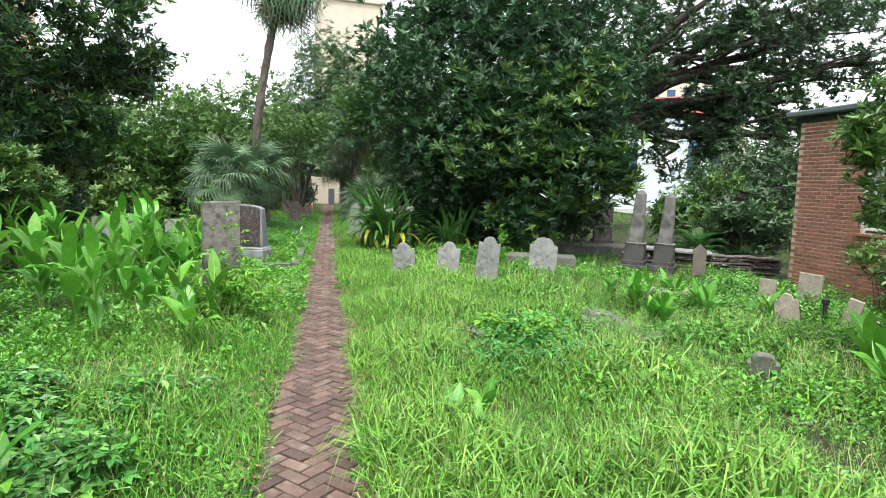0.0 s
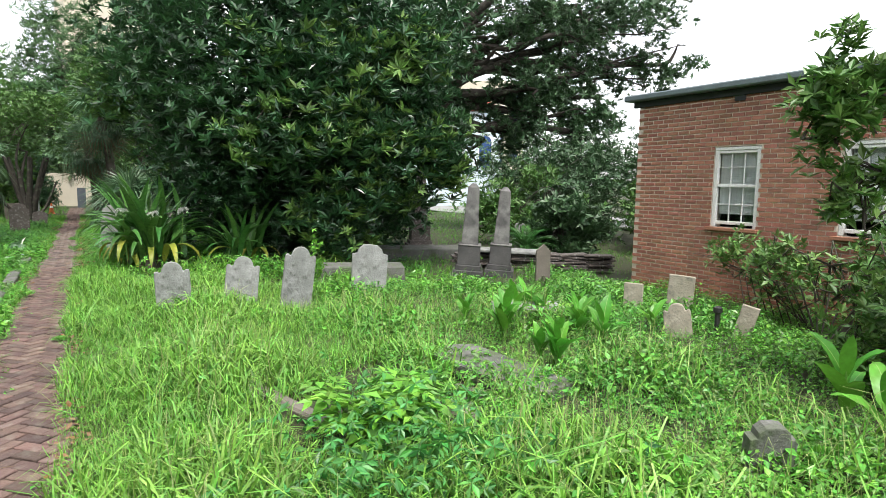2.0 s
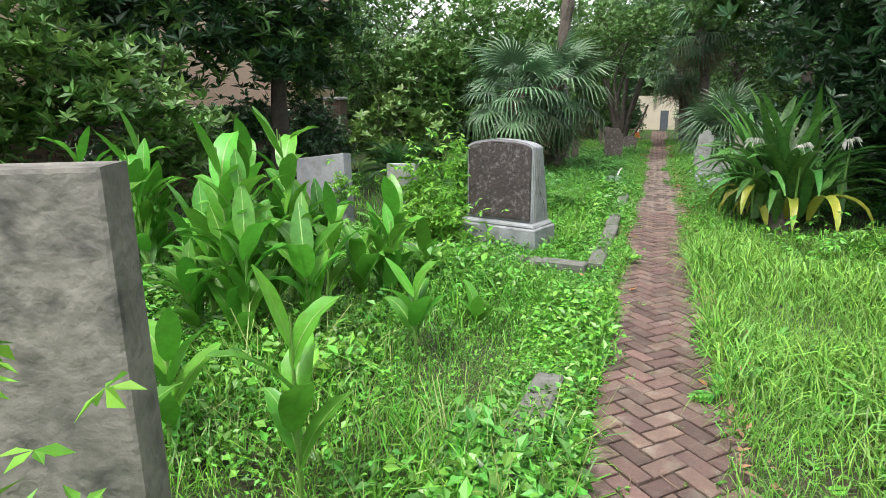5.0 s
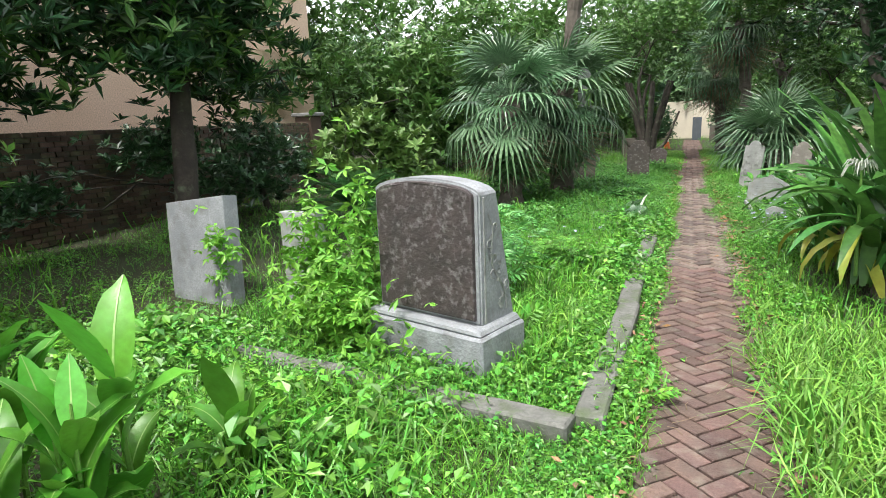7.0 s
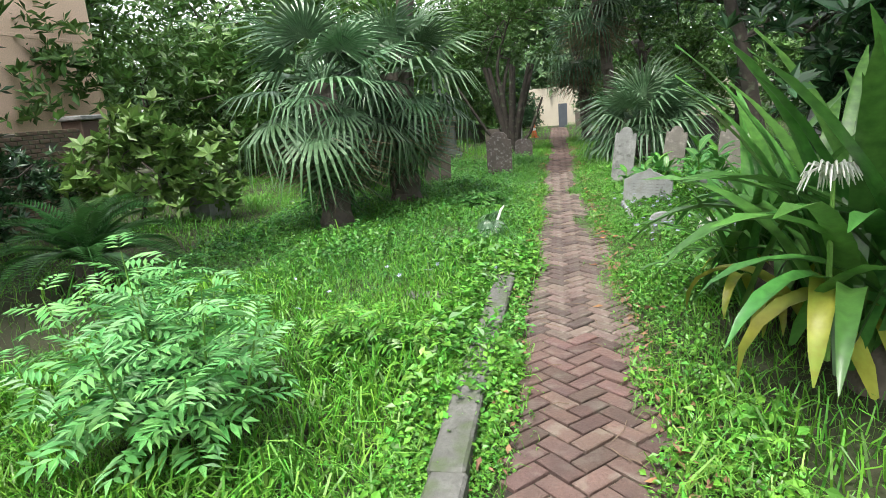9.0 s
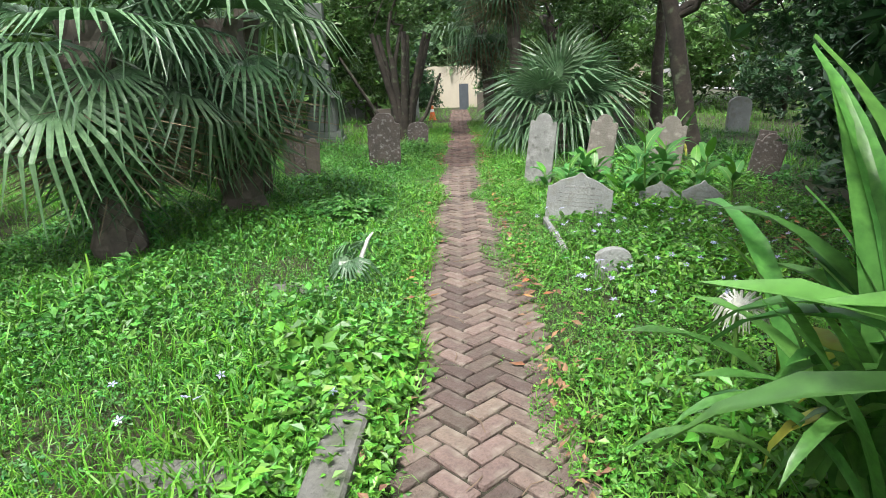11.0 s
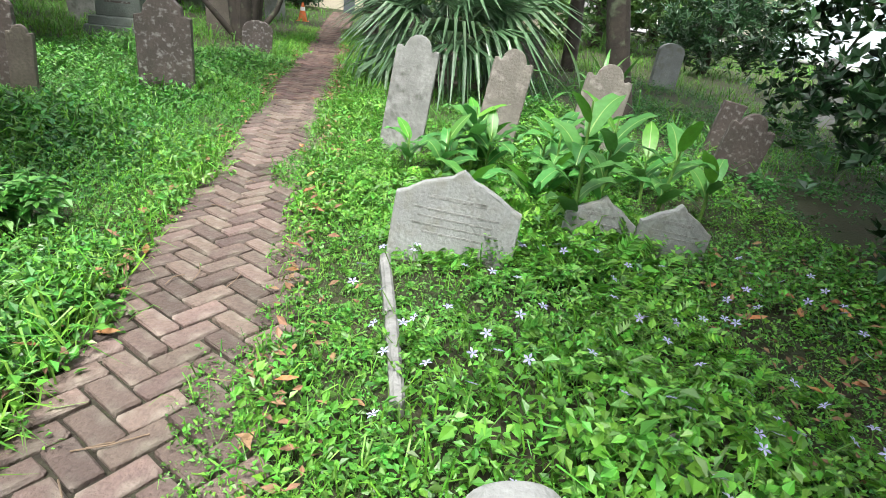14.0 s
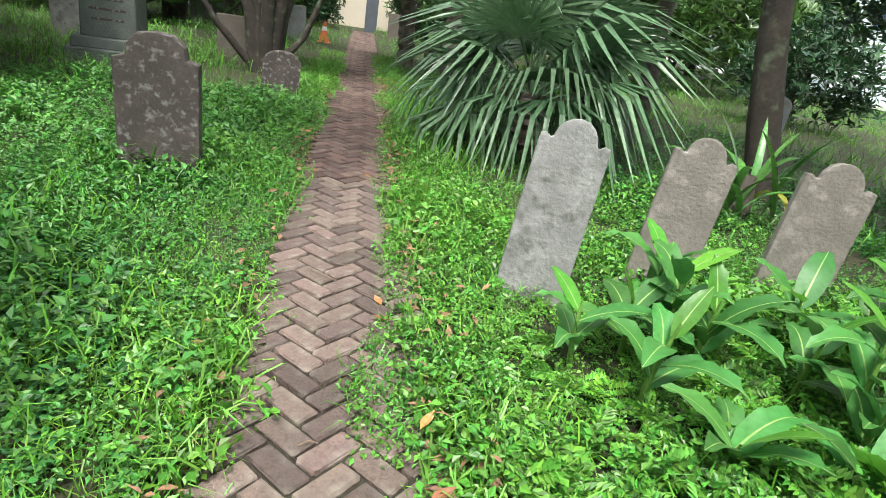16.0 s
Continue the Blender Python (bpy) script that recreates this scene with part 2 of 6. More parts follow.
def turns(yaw, pitch, roll=0.0):
    """Rotation matrices, yaw about z after pitch about y after roll about x."""
    yaw, pitch, roll = np.broadcast_arrays(np.asarray(yaw, float), pitch, roll)
    cz, sz, cy, sy, cx, sx = np.cos(yaw), np.sin(yaw), np.cos(pitch), np.sin(pitch), np.cos(roll), np.sin(roll)
    return np.stack([np.stack([cz * cy, cz * sy * sx - sz * cx, cz * sy * cx + sz * sx], -1),
                     np.stack([sz * cy, sz * sy * sx + cz * cx, sz * sy * cx - cz * sx], -1),
                     np.stack([-sy, cy * sx, cy * cx], -1)], -2)


def scatter(tv, tf, rot, loc, size):
    """Many copies of a small template in one pair of arrays."""
    tv, tf, n = np.asarray(tv, float), np.asarray(tf), len(loc)
    size = np.broadcast_to(np.asarray(size, float).reshape(-1, 1, 1), (n, 1, 1))
    v = np.einsum("nij,kj->nki", rot, tv) * size + np.asarray(loc)[:, None, :]
    f = tf[None] + (np.arange(n) * len(tv))[:, None, None]
    return v.reshape(-1, 3), f.reshape(-1, tf.shape[1])


def thing(name, label, category, x=0.0, y=0.0, z=0.0, turn=0.0, lean=0.0, tip=0.0, group="", kind=""):
    ob = new(name)
    ob.empty_display_size = 0.1
    ob.matrix_basis = pose(x, y, z, tip, lean, turn)
    return tagged(ob, label, category, group, kind)


def part(name, me, parent, label="", m=None, kind=""):
    ob = new(name, me)
    ob.parent = parent
    if m is not None:
        ob.matrix_basis = m
    return tagged(ob, label, "", "", kind)


def bm_mesh(name, bm, material):
    me = bpy.data.meshes.new(name)
    bmesh.ops.recalc_face_normals(bm, faces=bm.faces)
    bm.to_mesh(me); bm.free()
    me.materials.append(material)
    return me


def block(name, size, material, bevel=0.01, z0=0.0, taper=1.0, seg=1, x=0.0, y=0.0, rough=0.0):
    """A bevelled block standing on z0, tapered towards its top."""
    bm = bmesh.new()
    bmesh.ops.create_cube(bm, size=1)
    for v in bm.verts:
        k = taper if v.co.z > 0 else 1.0
        v.co = Vector((v.co.x * size[0] * k + x, v.co.y * size[1] * k + y, (v.co.z + 0.5) * size[2] + z0))
    if rough:
        bmesh.ops.subdivide_edges(bm, edges=bm.edges[:], cuts=3, use_grid_fill=True)
    if bevel:
        bmesh.ops.bevel(bm, geom=bm.edges[:] if not rough else [q for q in bm.edges if q.calc_face_angle(0) > 0.5], offset=bevel, segments=seg, affect="EDGES", profile=0.6)
    if rough:
        for v in bm.verts:
            v.co += Vector(noise.noise_vector(v.co * 4.0)) * rough
    return bm_mesh(name, bm, material)


def slab_from(name, outline, thick, material, bevel=0.008, rough=0.0):
    """An upright plate: an outline in x and z, made thick in y."""
    bm = bmesh.new()
    vs = [bm.verts.new((x, -thick / 2, z)) for x, z in outline]
    f = bm.faces.new(vs)
    r = bmesh.ops.extrude_face_region(bm, geom=[f])
    bmesh.ops.translate(bm, verts=[q for q in r["geom"] if isinstance(q, bmesh.types.BMVert)], vec=(0, thick, 0))
    rim = [q for q in bm.edges if abs(q.verts[0].co.y - q.verts[1].co.y) < 1e-6]
    bmesh.ops.bevel(bm, geom=rim, offset=bevel, segments=2, affect="EDGES", profile=0.6)
    if rough:
        for v in bm.verts:
            v.co += Vector(noise.noise_vector(v.co * 7.0 + Vector((thick, 3, 1)))) * rough
    return bm_mesh(name, bm, material)


def tube(points, radii, sides=8, knobs=0.0):
    """A limb: rings along points, as arrays of vertices and faces."""
    P = np.asarray(points, float)
    T = np.gradient(P, axis=0)
    T /= np.linalg.norm(T, axis=1)[:, None] + 1e-9
    ref = np.array([1.0, 0.13, 0.07])
    A = np.cross(T, ref); A /= np.linalg.norm(A, axis=1)[:, None] + 1e-9
    B = np.cross(T, A)
    th = np.arange(sides) * 2 * np.pi / sides
    R = np.asarray(radii, float)[:, None] * (1 + knobs * rng.uniform(-1, 1, (len(P), sides)))
    V = P[:, None] + R[..., None] * (np.cos(th)[None, :, None] * A[:, None] + np.sin(th)[None, :, None] * B[:, None])
    i, j = np.meshgrid(np.arange(len(P) - 1), np.arange(sides), indexing="ij")
    F = np.stack([i * sides + j, i * sides + (j + 1) % sides, (i + 1) * sides + (j + 1) % sides, (i + 1) * sides + j], -1).reshape(-1, 4)
    return V.reshape(-1, 3), F


def bend(p, q, sag=0.0, n=7, wob=0.1):
    """Points of an uneven curve from p to q."""
    p, q, t = np.asarray(p, float), np.asarray(q, float), np.linspace(0, 1, n)[:, None]
    c = p + (q - p) * t
    c[:, 2:] += sag * 4 * t * (1 - t)
    c[1:-1] += rng.normal(0, wob, (n - 2, 3))
    return c


# leaf templates: x is the way the leaf points
LEAF2_V = [(0, 0, 0), (0.48, 0.22, 0.04), (1, 0, -0.1), (0.48, -0.22, 0.04)]
LEAF2_F = [(0, 2, 1), (0, 3, 2)]
OVATE_V = [(0, 0, 0), (0.42, 0.31, 0.10), (1, 0, -0.14), (0.42, -0.31, 0.10)]
def rosette(n=7, up=0.5, seed=1, thin=1.0):
    r = np.random.default_rng(seed)
    yaw = np.arange(n) * 2.4 + r.normal(0, 0.2, n)
    v, f = scatter(np.array(LEAF2_V) * (1, thin, 1), LEAF2_F, turns(yaw, -up + r.normal(0, 0.3, n), r.normal(0, 0.3, n)), np.zeros((n, 3)), r.uniform(0.75, 1.1, n))
    return v, f
def sprig(n=11, seed=1, high=0.8, wide=0.32, leaf=0.26):
    """A small leafy weed: leaves in threes up and out from the root."""
    r = np.random.default_rng(seed)
    yaw = np.arange(n) * 2.4 + r.normal(0, 0.5, n)
    d = wide * r.random(n) ** 0.6
    z = high * (1 - 0.5 * (d / wide) ** 2) * r.uniform(0.55, 1.0, n)
    loc = np.stack([d * np.cos(yaw * 1.7), d * np.sin(yaw * 1.7), z], -1)
    return scatter(OVATE_V, LEAF2_F, turns(yaw, r.normal(0.1, 0.35, n), r.normal(0, 0.35, n)), loc, leaf * r.uniform(0.6, 1.3, n))
def blade(b, w=0.018):
    """A grass blade that rises and then arches over."""
    v = [(0, -w, 0), (0, w, 0), (b * 0.14, w, 0.45), (b * 0.14, -w, 0.45), (b * 0.48, w * 0.75, 0.80 - 0.1 * b), (b * 0.48, -w * 0.75, 0.80 - 0.1 * b), (b * 1.0, 0, 0.95 - 0.55 * b)]
    return np.array(v), np.array([(0, 1, 2), (0, 2, 3), (3, 2, 4), (3, 4, 5), (5, 4, 6)])
def pinnate(n=6, lobe=0.34, thin=0.8, curl=0.25, ovate=True):
    """A feathered leaf: pairs of leaflets along an arching midrib of length one."""
    t = np.repeat(np.linspace(0.18, 0.95, n), 2)
    side = np.tile((1.0, -1.0), n)
    loc = np.stack([t, 0 * t, 0.25 * t - curl * 1.6 * t * t], -1)
    k = lobe * (0.55 + 0.75 * np.sin(np.pi * (0.15 + 0.75 * t)))
    v, f = scatter(np.array(OVATE_V if ovate else LEAF2_V) * (1, thin, 1), LEAF2_F, turns(side * 0.95, 0.1, side * 0.2), loc, k)
    e, g = scatter(np.array(OVATE_V) * (1, thin, 1), LEAF2_F, turns([0.0], 0.3), [(0.95, 0, 0.25 - curl * 1.5)], lobe * 0.8)
    return np.concatenate([v, e]), np.concatenate([f, g + len(v)])
def fronded(n=5, seed=1, high=0.7, leaf=0.55, **k):
    """A weed of several feathered leaves."""
    r = np.random.default_rng(seed)
    tv, tf = pinnate(**k)
    return scatter(tv, tf, turns(np.arange(n) * 2.4 + r.normal(0, 0.3, n), -0.35 + r.normal(0, 0.25, n), r.normal(0, 0.3, n)), np.stack([r.normal(0, 0.05, n), r.normal(0, 0.05, n), high * r.uniform(0.3, 0.9, n)], -1), leaf * r.uniform(0.7, 1.2, n))

# ---- ground and path ----
PX0, PX1 = -0.33, 0.30
gx = np.concatenate([[-700, -250, -90], np.linspace(-40, 40, 161), [90, 250, 700]])
gy = np.concatenate([[-700, -250, -90], np.linspace(-30, 70, 201), [120, 280, 700]])
X, Y = np.meshgrid(gx, gy, indexing="ij")
near = (np.abs(X) < 41) & (Y > -31) & (Y < 71)
Z = -0.03 + near * np.clip(np.abs(X) - 0.5, 0, 1) * 0.03 * (np.sin(X * 1.7 + Y * 0.6) + np.sin(Y * 1.1 - X * 0.8))
i, j = np.meshgrid(np.arange(len(gx) - 1), np.arange(len(gy) - 1), indexing="ij")
k = len(gy)
GF = np.stack([i * k + j, (i + 1) * k + j, (i + 1) * k + j + 1, i * k + j + 1], -1).reshape(-1, 4)
ground = new("ground", raw_mesh("ground", [(np.stack([X, Y, Z], -1), GF, 0)], [M_SOIL], True))
tagged(ground, "earth with low green growth over the whole burial ground", "ground", kind="structure")


def ground_z(x, y):
    return -0.03 + np.clip(np.abs(x) - 0.5, 0, 1) * 0.03 * (np.sin(x * 1.7 + y * 0.6) + np.sin(y * 1.1 - x * 0.8))


pavement = tagged(new("pavement", block("pavement", (PX1 - PX0 + 0.02, 48, 0.04), M_JOINT, 0.005, -0.055, x=(PX0 + PX1) / 2, y=18.5)), "narrow herringbone path of worn red-brown bricks, weedy at its edges", "path", kind="structure")


def grow(name, label, n, box, high, material, keep=None, templates=None, flat=0.5, on_path=False):
    """A field of blades or sprigs in one mesh."""
    x, y = rng.uniform(box[0], box[1], n), rng.uniform(box[2], box[3], n)
    wav = 0.03 * np.sin(y * 2.7) + 0.025 * np.sin(y * 7.1 + 1)
    ok = (x < PX0 + 0.03 + wav) | (x > PX1 - 0.03 + wav) | on_path
    if keep is not None:
        ok &= keep(x, y)
    x, y = x[ok], y[ok]
    h = rng.uniform(high[0], high[1], len(x)) * (0.75 + 0.5 * (np.sin(x * 2.3 + y * 1.1) * np.sin(y * 1.7 - x) + 0.5))
    edge = np.clip(np.minimum(np.abs(x - PX0), np.abs(x - PX1)) / 0.5, 0.8, 1)
    h *= edge
    which = rng.integers(0, len(templates), len(x))
    g = []
    for q, (tv, tf) in enumerate(templates):
        s = which == q
        loc = np.stack([x[s], y[s], ground_z(x[s], y[s]) - 0.01], -1)
        g.append((*scatter(tv, tf, turns(rng.uniform(0, 6.28, s.sum()), rng.normal(0, flat * 0.5, s.sum()), rng.normal(0, flat * 0.4, s.sum())), loc, h[s]), 0))
    ob = new(name, raw_mesh(name, g, [material]))
    return tagged(ob, label, "grass" if "grass" in name else "weeds", kind="stuff")


BL = [blade(0.3, 0.02), blade(0.6, 0.022), blade(1.0, 0.02)]
BLT = [blade(0.3, 0.014), blade(0.7, 0.015), blade(1.1, 0.013)]
SEED_T = [blade(0.25, 0.004), blade(0.5, 0.004)]
BLW = [blade(0.6, 0.020), blade(1.1, 0.018)]
SP = [sprig(10, 3, 0.8, 0.36, 0.24), sprig(11, 5, 0.7, 0.48, 0.22), sprig(10, 9, 0.95, 0.34, 0.25), sprig(11, 12, 0.6, 0.52, 0.27)]
SPT = [sprig(13, 23, 0.85, 0.36, 0.16), sprig(14, 25, 0.75, 0.45, 0.15), sprig(12, 29, 1.0, 0.34, 0.19)]
PN = [fronded(4, 3, 0.6, 0.6), fronded(5, 6, 0.5, 0.5)]
def no_slab(x, y):
    return ~((x > 1.5) & (x < 3.8) & (y > 5.5) & (y < 7.15)) | (np.sin(x * 5.0 + 1) * np.sin(y * 4.3) + rng.normal(0, 0.35, len(x)) > 0.25)
def patch(a, b, lo):
    return lambda x, y: (np.sin(x * a + y * b * 0.7 + 1) + np.sin(y * a * 0.8 - x * b) > lo)
def meadow(x, y):
    return ((x > 0.3) | (x < -0.3)) & no_slab(x, y)

# ---- buildings and walls ----
BX, BY, BTOP = 8.74, 9.5, 3.1
WINS = [(7.28, 8.02), (5.45, 6.2), (2.6, 3.35)]
WZ0, WZ1 = 1.11, 2.31


def facade_wall():
    """The mortar body of the brick house, with its window openings cut through."""
    bm = bmesh.new()
    ys = sorted({-6.0, BY} | {v for w in WINS for v in w})
    zs = [-0.1, WZ0, WZ1, BTOP]
    for y0, y1 in zip(ys, ys[1:]):
        for z0, z1 in zip(zs, zs[1:]):
            if any(abs(y0 - w[0]) < 1e-6 for w in WINS) and z0 == WZ0:
                continue
            r = bmesh.ops.create_cube(bm, size=1)["verts"]
            for v in r:
                v.co = Vector((BX + 0.12 + v.co.x * 0.24, y0 + (v.co.y + 0.5) * (y1 - y0), z0 + (v.co.z + 0.5) * (z1 - z0)))
    bmesh.ops.remove_doubles(bm, verts=bm.verts, dist=1e-5)
    return bm_mesh("wall", bm, M_MORTAR)


house = thing("brick_house", "low red brick house with white sash windows and metal-edged roof", "house")
body = part("wall", facade_wall(), house)
part("wall", block("wall", (8.0, 0.24, BTOP + 0.1), M_REDJ, 0.002, -0.1, x=BX + 4.24, y=BY - 0.12), house)
part("wall", block("wall", (8.0, 0.24, BTOP + 0.1), M_REDJ, 0.002, -0.1, x=BX + 4.24, y=-5.88), house)
part("inner_wall", block("inner_wall", (0.1, 15.0, BTOP), M_ROOM, 0, 0, x=BX + 1.6, y=1.7), house)
part("roof", block("roof", (8.7, 15.9, 0.10), M_SLATE, 0.02, BTOP + 0.035, x=BX + 4.15, y=1.75), house, "dark slate-blue metal roof edge")
part("fascia", block("fascia", (0.06, 15.7, 0.10), M_ROOM, 0.006, BTOP - 0.065, x=BX - 0.02, y=1.75), house)
part("vent", block("vent", (0.03, 0.16, 0.09), M_ROOM, 0.004, 2.96, x=BX - 0.02, y=7.65), house)
for wy0, wy1 in WINS:
    w, h, cy = wy1 - wy0, WZ1 - WZ0, (wy0 + wy1) / 2
    win = part("window", block("window", (0.05, w - 0.02, 0.05), M_WHITE, 0.006, WZ1 - 0.055, x=BX + 0.03, y=cy), house, "white painted sash window with a lowered blind")
    for name, sz, yy, zz in (("frame", (0.06, 0.06, h - 0.012), wy0 + 0.036, WZ0 + 0.006), ("frame", (0.06, 0.06, h - 0.012), wy1 - 0.036, WZ0 + 0.006),
                             ("sash_rail", (0.045, w - 0.14, 0.045), cy, WZ0 + h * 0.5), ("sash_rail", (0.05, w - 0.14, 0.05), cy, WZ0 + 0.045), ("sash_rail", (0.05, w - 0.14, 0.04), cy, WZ1 - 0.1)):
        part(name, block(name, sz, M_WHITE, 0.006, zz, x=BX + 0.04, y=yy), win)
    part("sill", block("sill", (0.12, w + 0.1, 0.05), M_REDJ, 0.006, WZ0 - 0.052, x=BX - 0.02, y=cy), win, "brick sill")
    for u in (1, 2):
        part("glazing_bar", block("glazing_bar", (0.02, 0.014, h - 0.16), M_WHITE, 0.003, WZ0 + 0.09, x=BX + 0.045, y=wy0 + 0.06 + (w - 0.12) * u / 3), win)
    for u in (0.28, 0.74):
        part("glazing_bar", block("glazing_bar", (0.022, w - 0.14, 0.014), M_WHITE, 0.003, WZ0 + h * u, x=BX + 0.046, y=cy), win)
    pane = part("pane", block("pane", (0.004, w - 0.13, h - 0.12), M_GLASS, 0, WZ0 + 0.06, x=BX + 0.075, y=cy), win)
    pane.visible_shadow = False
    bl = block("blind_slat", (0.004, w - 0.13, 0.031), M_BLIND, 0.001)
    for u in range(32):
        part("blind_slat", bl, win, m=pose(BX + 0.098, cy, WZ0 + 0.20 + u * 0.0295, 0, 12, 0))

# brick courses, row by row
BW, BH, JT = 0.205, 0.068, 0.018
brick_me = block("brick", (0.03, BW - JT, BH - JT), M_RED, 0.003, 0)
rows_v, rows_f, singles = [], [], []
tv = np.array([(x, y, z) for x in (0.0, -0.012) for y in (-0.5, 0.5) for z in (0, 1)], float)
tf = np.array([(4, 6, 7, 5), (0, 4, 5, 1), (2, 3, 7, 6), (1, 5, 7, 3), (0, 2, 6, 4)])
bl, bs = [], []
for r in range(int(BTOP / BH) + 1):
    z = -0.05 + r * BH
    y = BY - (0.5 if r % 2 else 0.0) * BW
    while y > -5.9:
        y0, y1 = y - BW + JT, y
        for a0, a1 in WINS:
            if z + BH > WZ0 and z < WZ1 and y0 < a1 and y1 > a0:
                if y1 > a1: y0 = a1
                elif y0 < a0: y1 = a0
                else: y1 = y0
        if y1 - y0 > 0.03 and z + BH < BTOP + 0.01:
            full = abs(y1 - y0 - BW + JT) < 1e-6
            if full and y > 8.35 and 0.35 < z < 2.95 and len(singles) < 300:
                singles.append(((y0 + y1) / 2, z))
            else:
                bl.append((BX, (y0 + y1) / 2, z)); bs.append((y1 - y0, BH - JT))
        y -= BW
bl, bs = np.array(bl), np.array(bs)
V = tv[None] * np.stack([np.ones(len(bs)), bs[:, 0], bs[:, 1]], -1)[:, None] + bl[:, None]
V[..., 0] += rng.uniform(-0.002, 0.002, (len(bl), 1))
part("brick_courses", raw_mesh("brick_courses", [(V, (tf[None] + (np.arange(len(bl)) * 8)[:, None, None]).reshape(-1, 4), 0)], [M_REDJ]), body, kind="stuff")
for yy, zz in singles:
    part("brick", brick_me, body, m=pose(BX + 0.003, yy, zz))

# peach house and old brick wall
peach = thing("stucco_house", "tall peach-coloured stucco house behind the old brick wall", "house")
part("wall", block("wall", (8, 31.2, 9.0), M_STUCCO, 0.03, -0.05, x=-14.4, y=8.9), peach)
part("string_course", block("string_course", (0.06, 31.1, 0.10), M_STUCCO, 0.02, 3.4, x=-10.42, y=8.9), peach)
part("roof", block("roof", (8.8, 32.0, 0.25), M_SLATE, 0.03, 8.95, x=-14.4, y=8.9), peach)
old = thing("brick_wall", "old dark mossy brick boundary wall with a ragged capped end", "wall", kind="structure")
part("core", block("core", (0.30, 27.0, 1.62), M_OLDM, 0.02, -0.05, x=-8.85, y=8.2), old)
part("end_pier", block("end_pier", (0.46, 0.46, 1.78), M_OLDB, 0.02, -0.05, x=-8.85, y=21.8, rough=0.012), old)
cap = part("pier_cap", block("pier_cap", (0.58, 0.58, 0.09), M_STONE, 0.02, 1.725, x=-8.85, y=21.8), old)
ob_me = block("brick", (0.03, 0.205, 0.062), M_OLDB, 0.006, 0)
bl = []
for r in range(22):
    for c in range(130):
        y = 21.5 - c * 0.22 - (r % 2) * 0.11
        if rng.random() < 0.96:
            bl.append((-8.70 + rng.uniform(-0.006, 0.008), y, -0.03 + r * 0.074))
near_b = [b for b in bl if b[1] > 19.0][:250]
far_b = np.array([b for b in bl if b[1] <= 19.0])
tvo = np.array([(x * 0.5, y * 0.205, z * 0.062) for x in (0.0, 0.05) for y in (-0.5, 0.5) for z in (0, 1)], float)
tfo = np.array([(4, 6, 7, 5), (0, 4, 5, 1), (2, 3, 7, 6), (1, 5, 7, 3), (0, 2, 6, 4)])
part("brick_courses", raw_mesh("brick_courses", [(*scatter(tvo, tfo, np.repeat(np.eye(3)[None], len(far_b), 0), far_b, 1.0), 0)], [M_OLDB]), old, kind="stuff")
for b in near_b:
    part("brick", ob_me, old, m=pose(*b))

# far buildings and the wall at the path's end
endw = tagged(new("wall_end", block("wall_end", (16, 0.3, 2.0), M_CREAM, 0.02, -0.05, x=2.0, y=45)), "low cream rendered wall closing the end of the path", "wall", kind="structure")
church = thing("white_church", "pale blue rendered church with arched windows and red roof", "church", 25, 44, 0, -32)
part("wall", block("wall", (9, 6, 7.2), M_PALEB, 0.03, -0.05), church)
part("roof", block("roof", (9.6, 6.6, 1.4), M_REDROOF, 0.05, 7.15, taper=0.6), church, "red roof")
for u in (-3.2, -1.0, 1.2, 3.4):
    o = [(-0.45, 0), (0.45, 0)] + [(0.45 * math.cos(q), 1.9 + 0.45 * math.sin(q)) for q in np.linspace(0, math.pi, 9)]
    wdw = part("window", slab_from("window", o, 0.10, M_BLUEGLASS if u != 1.2 else M_WHITE, 0.01), church, "arched window", pose(u, -3.02, 3.0))
    part("frame", slab_from("frame", [(x * 1.2, z * 1.06 - 0.06) for x, z in o], 0.05, M_WHITE, 0.01), wdw, "", pose(0, 0.03, 0))
tower = thing("church_tower", "tall beige church tower with blue arched windows, far beyond the trees", "tower", 2.6, 92, 0, 8)
part("shaft", block("shaft", (8.5, 8.5, 42), M_CREAM, 0.1, -0.05), tower)
for zz in (26.5, 36.0):
    part("cornice", block("cornice", (9.1, 9.1, 0.6), M_CREAM, 0.1, zz), tower)
for u in (-2.4, 0.0, 2.4):
    o = [(-0.6, 0), (0.6, 0)] + [(0.6 * math.cos(q), 3.4 + 0.6 * math.sin(q)) for q in np.linspace(0, math.pi, 9)]
    part("window", slab_from("window", o, 0.3, M_BLUEGLASS, 0.02), tower, "blue arched window", pose(u, -4.25, 28.5))
office = thing("pale_apartment_block", "distant pale multi-storey block", "building", 52, 82, 0, -30)
part("wall", block("wall", (16, 10, 17), M_CREAM, 0.05, -0.05), office)
win_me = block("window", (1.1, 0.12, 1.5), M_BLUEGLASS, 0.02)
for r in range(5):
    for c in range(7):
        part("window", win_me, office, m=pose(-6.6 + c * 2.2, -5.0, 2.0 + r * 3.0))
road = tagged(new("road", block("road", (6, 60, 0.05), M_ASPH, 0.01, 0.03, x=22, y=34)), "pale paved lane beyond the lawn", "road", kind="structure")


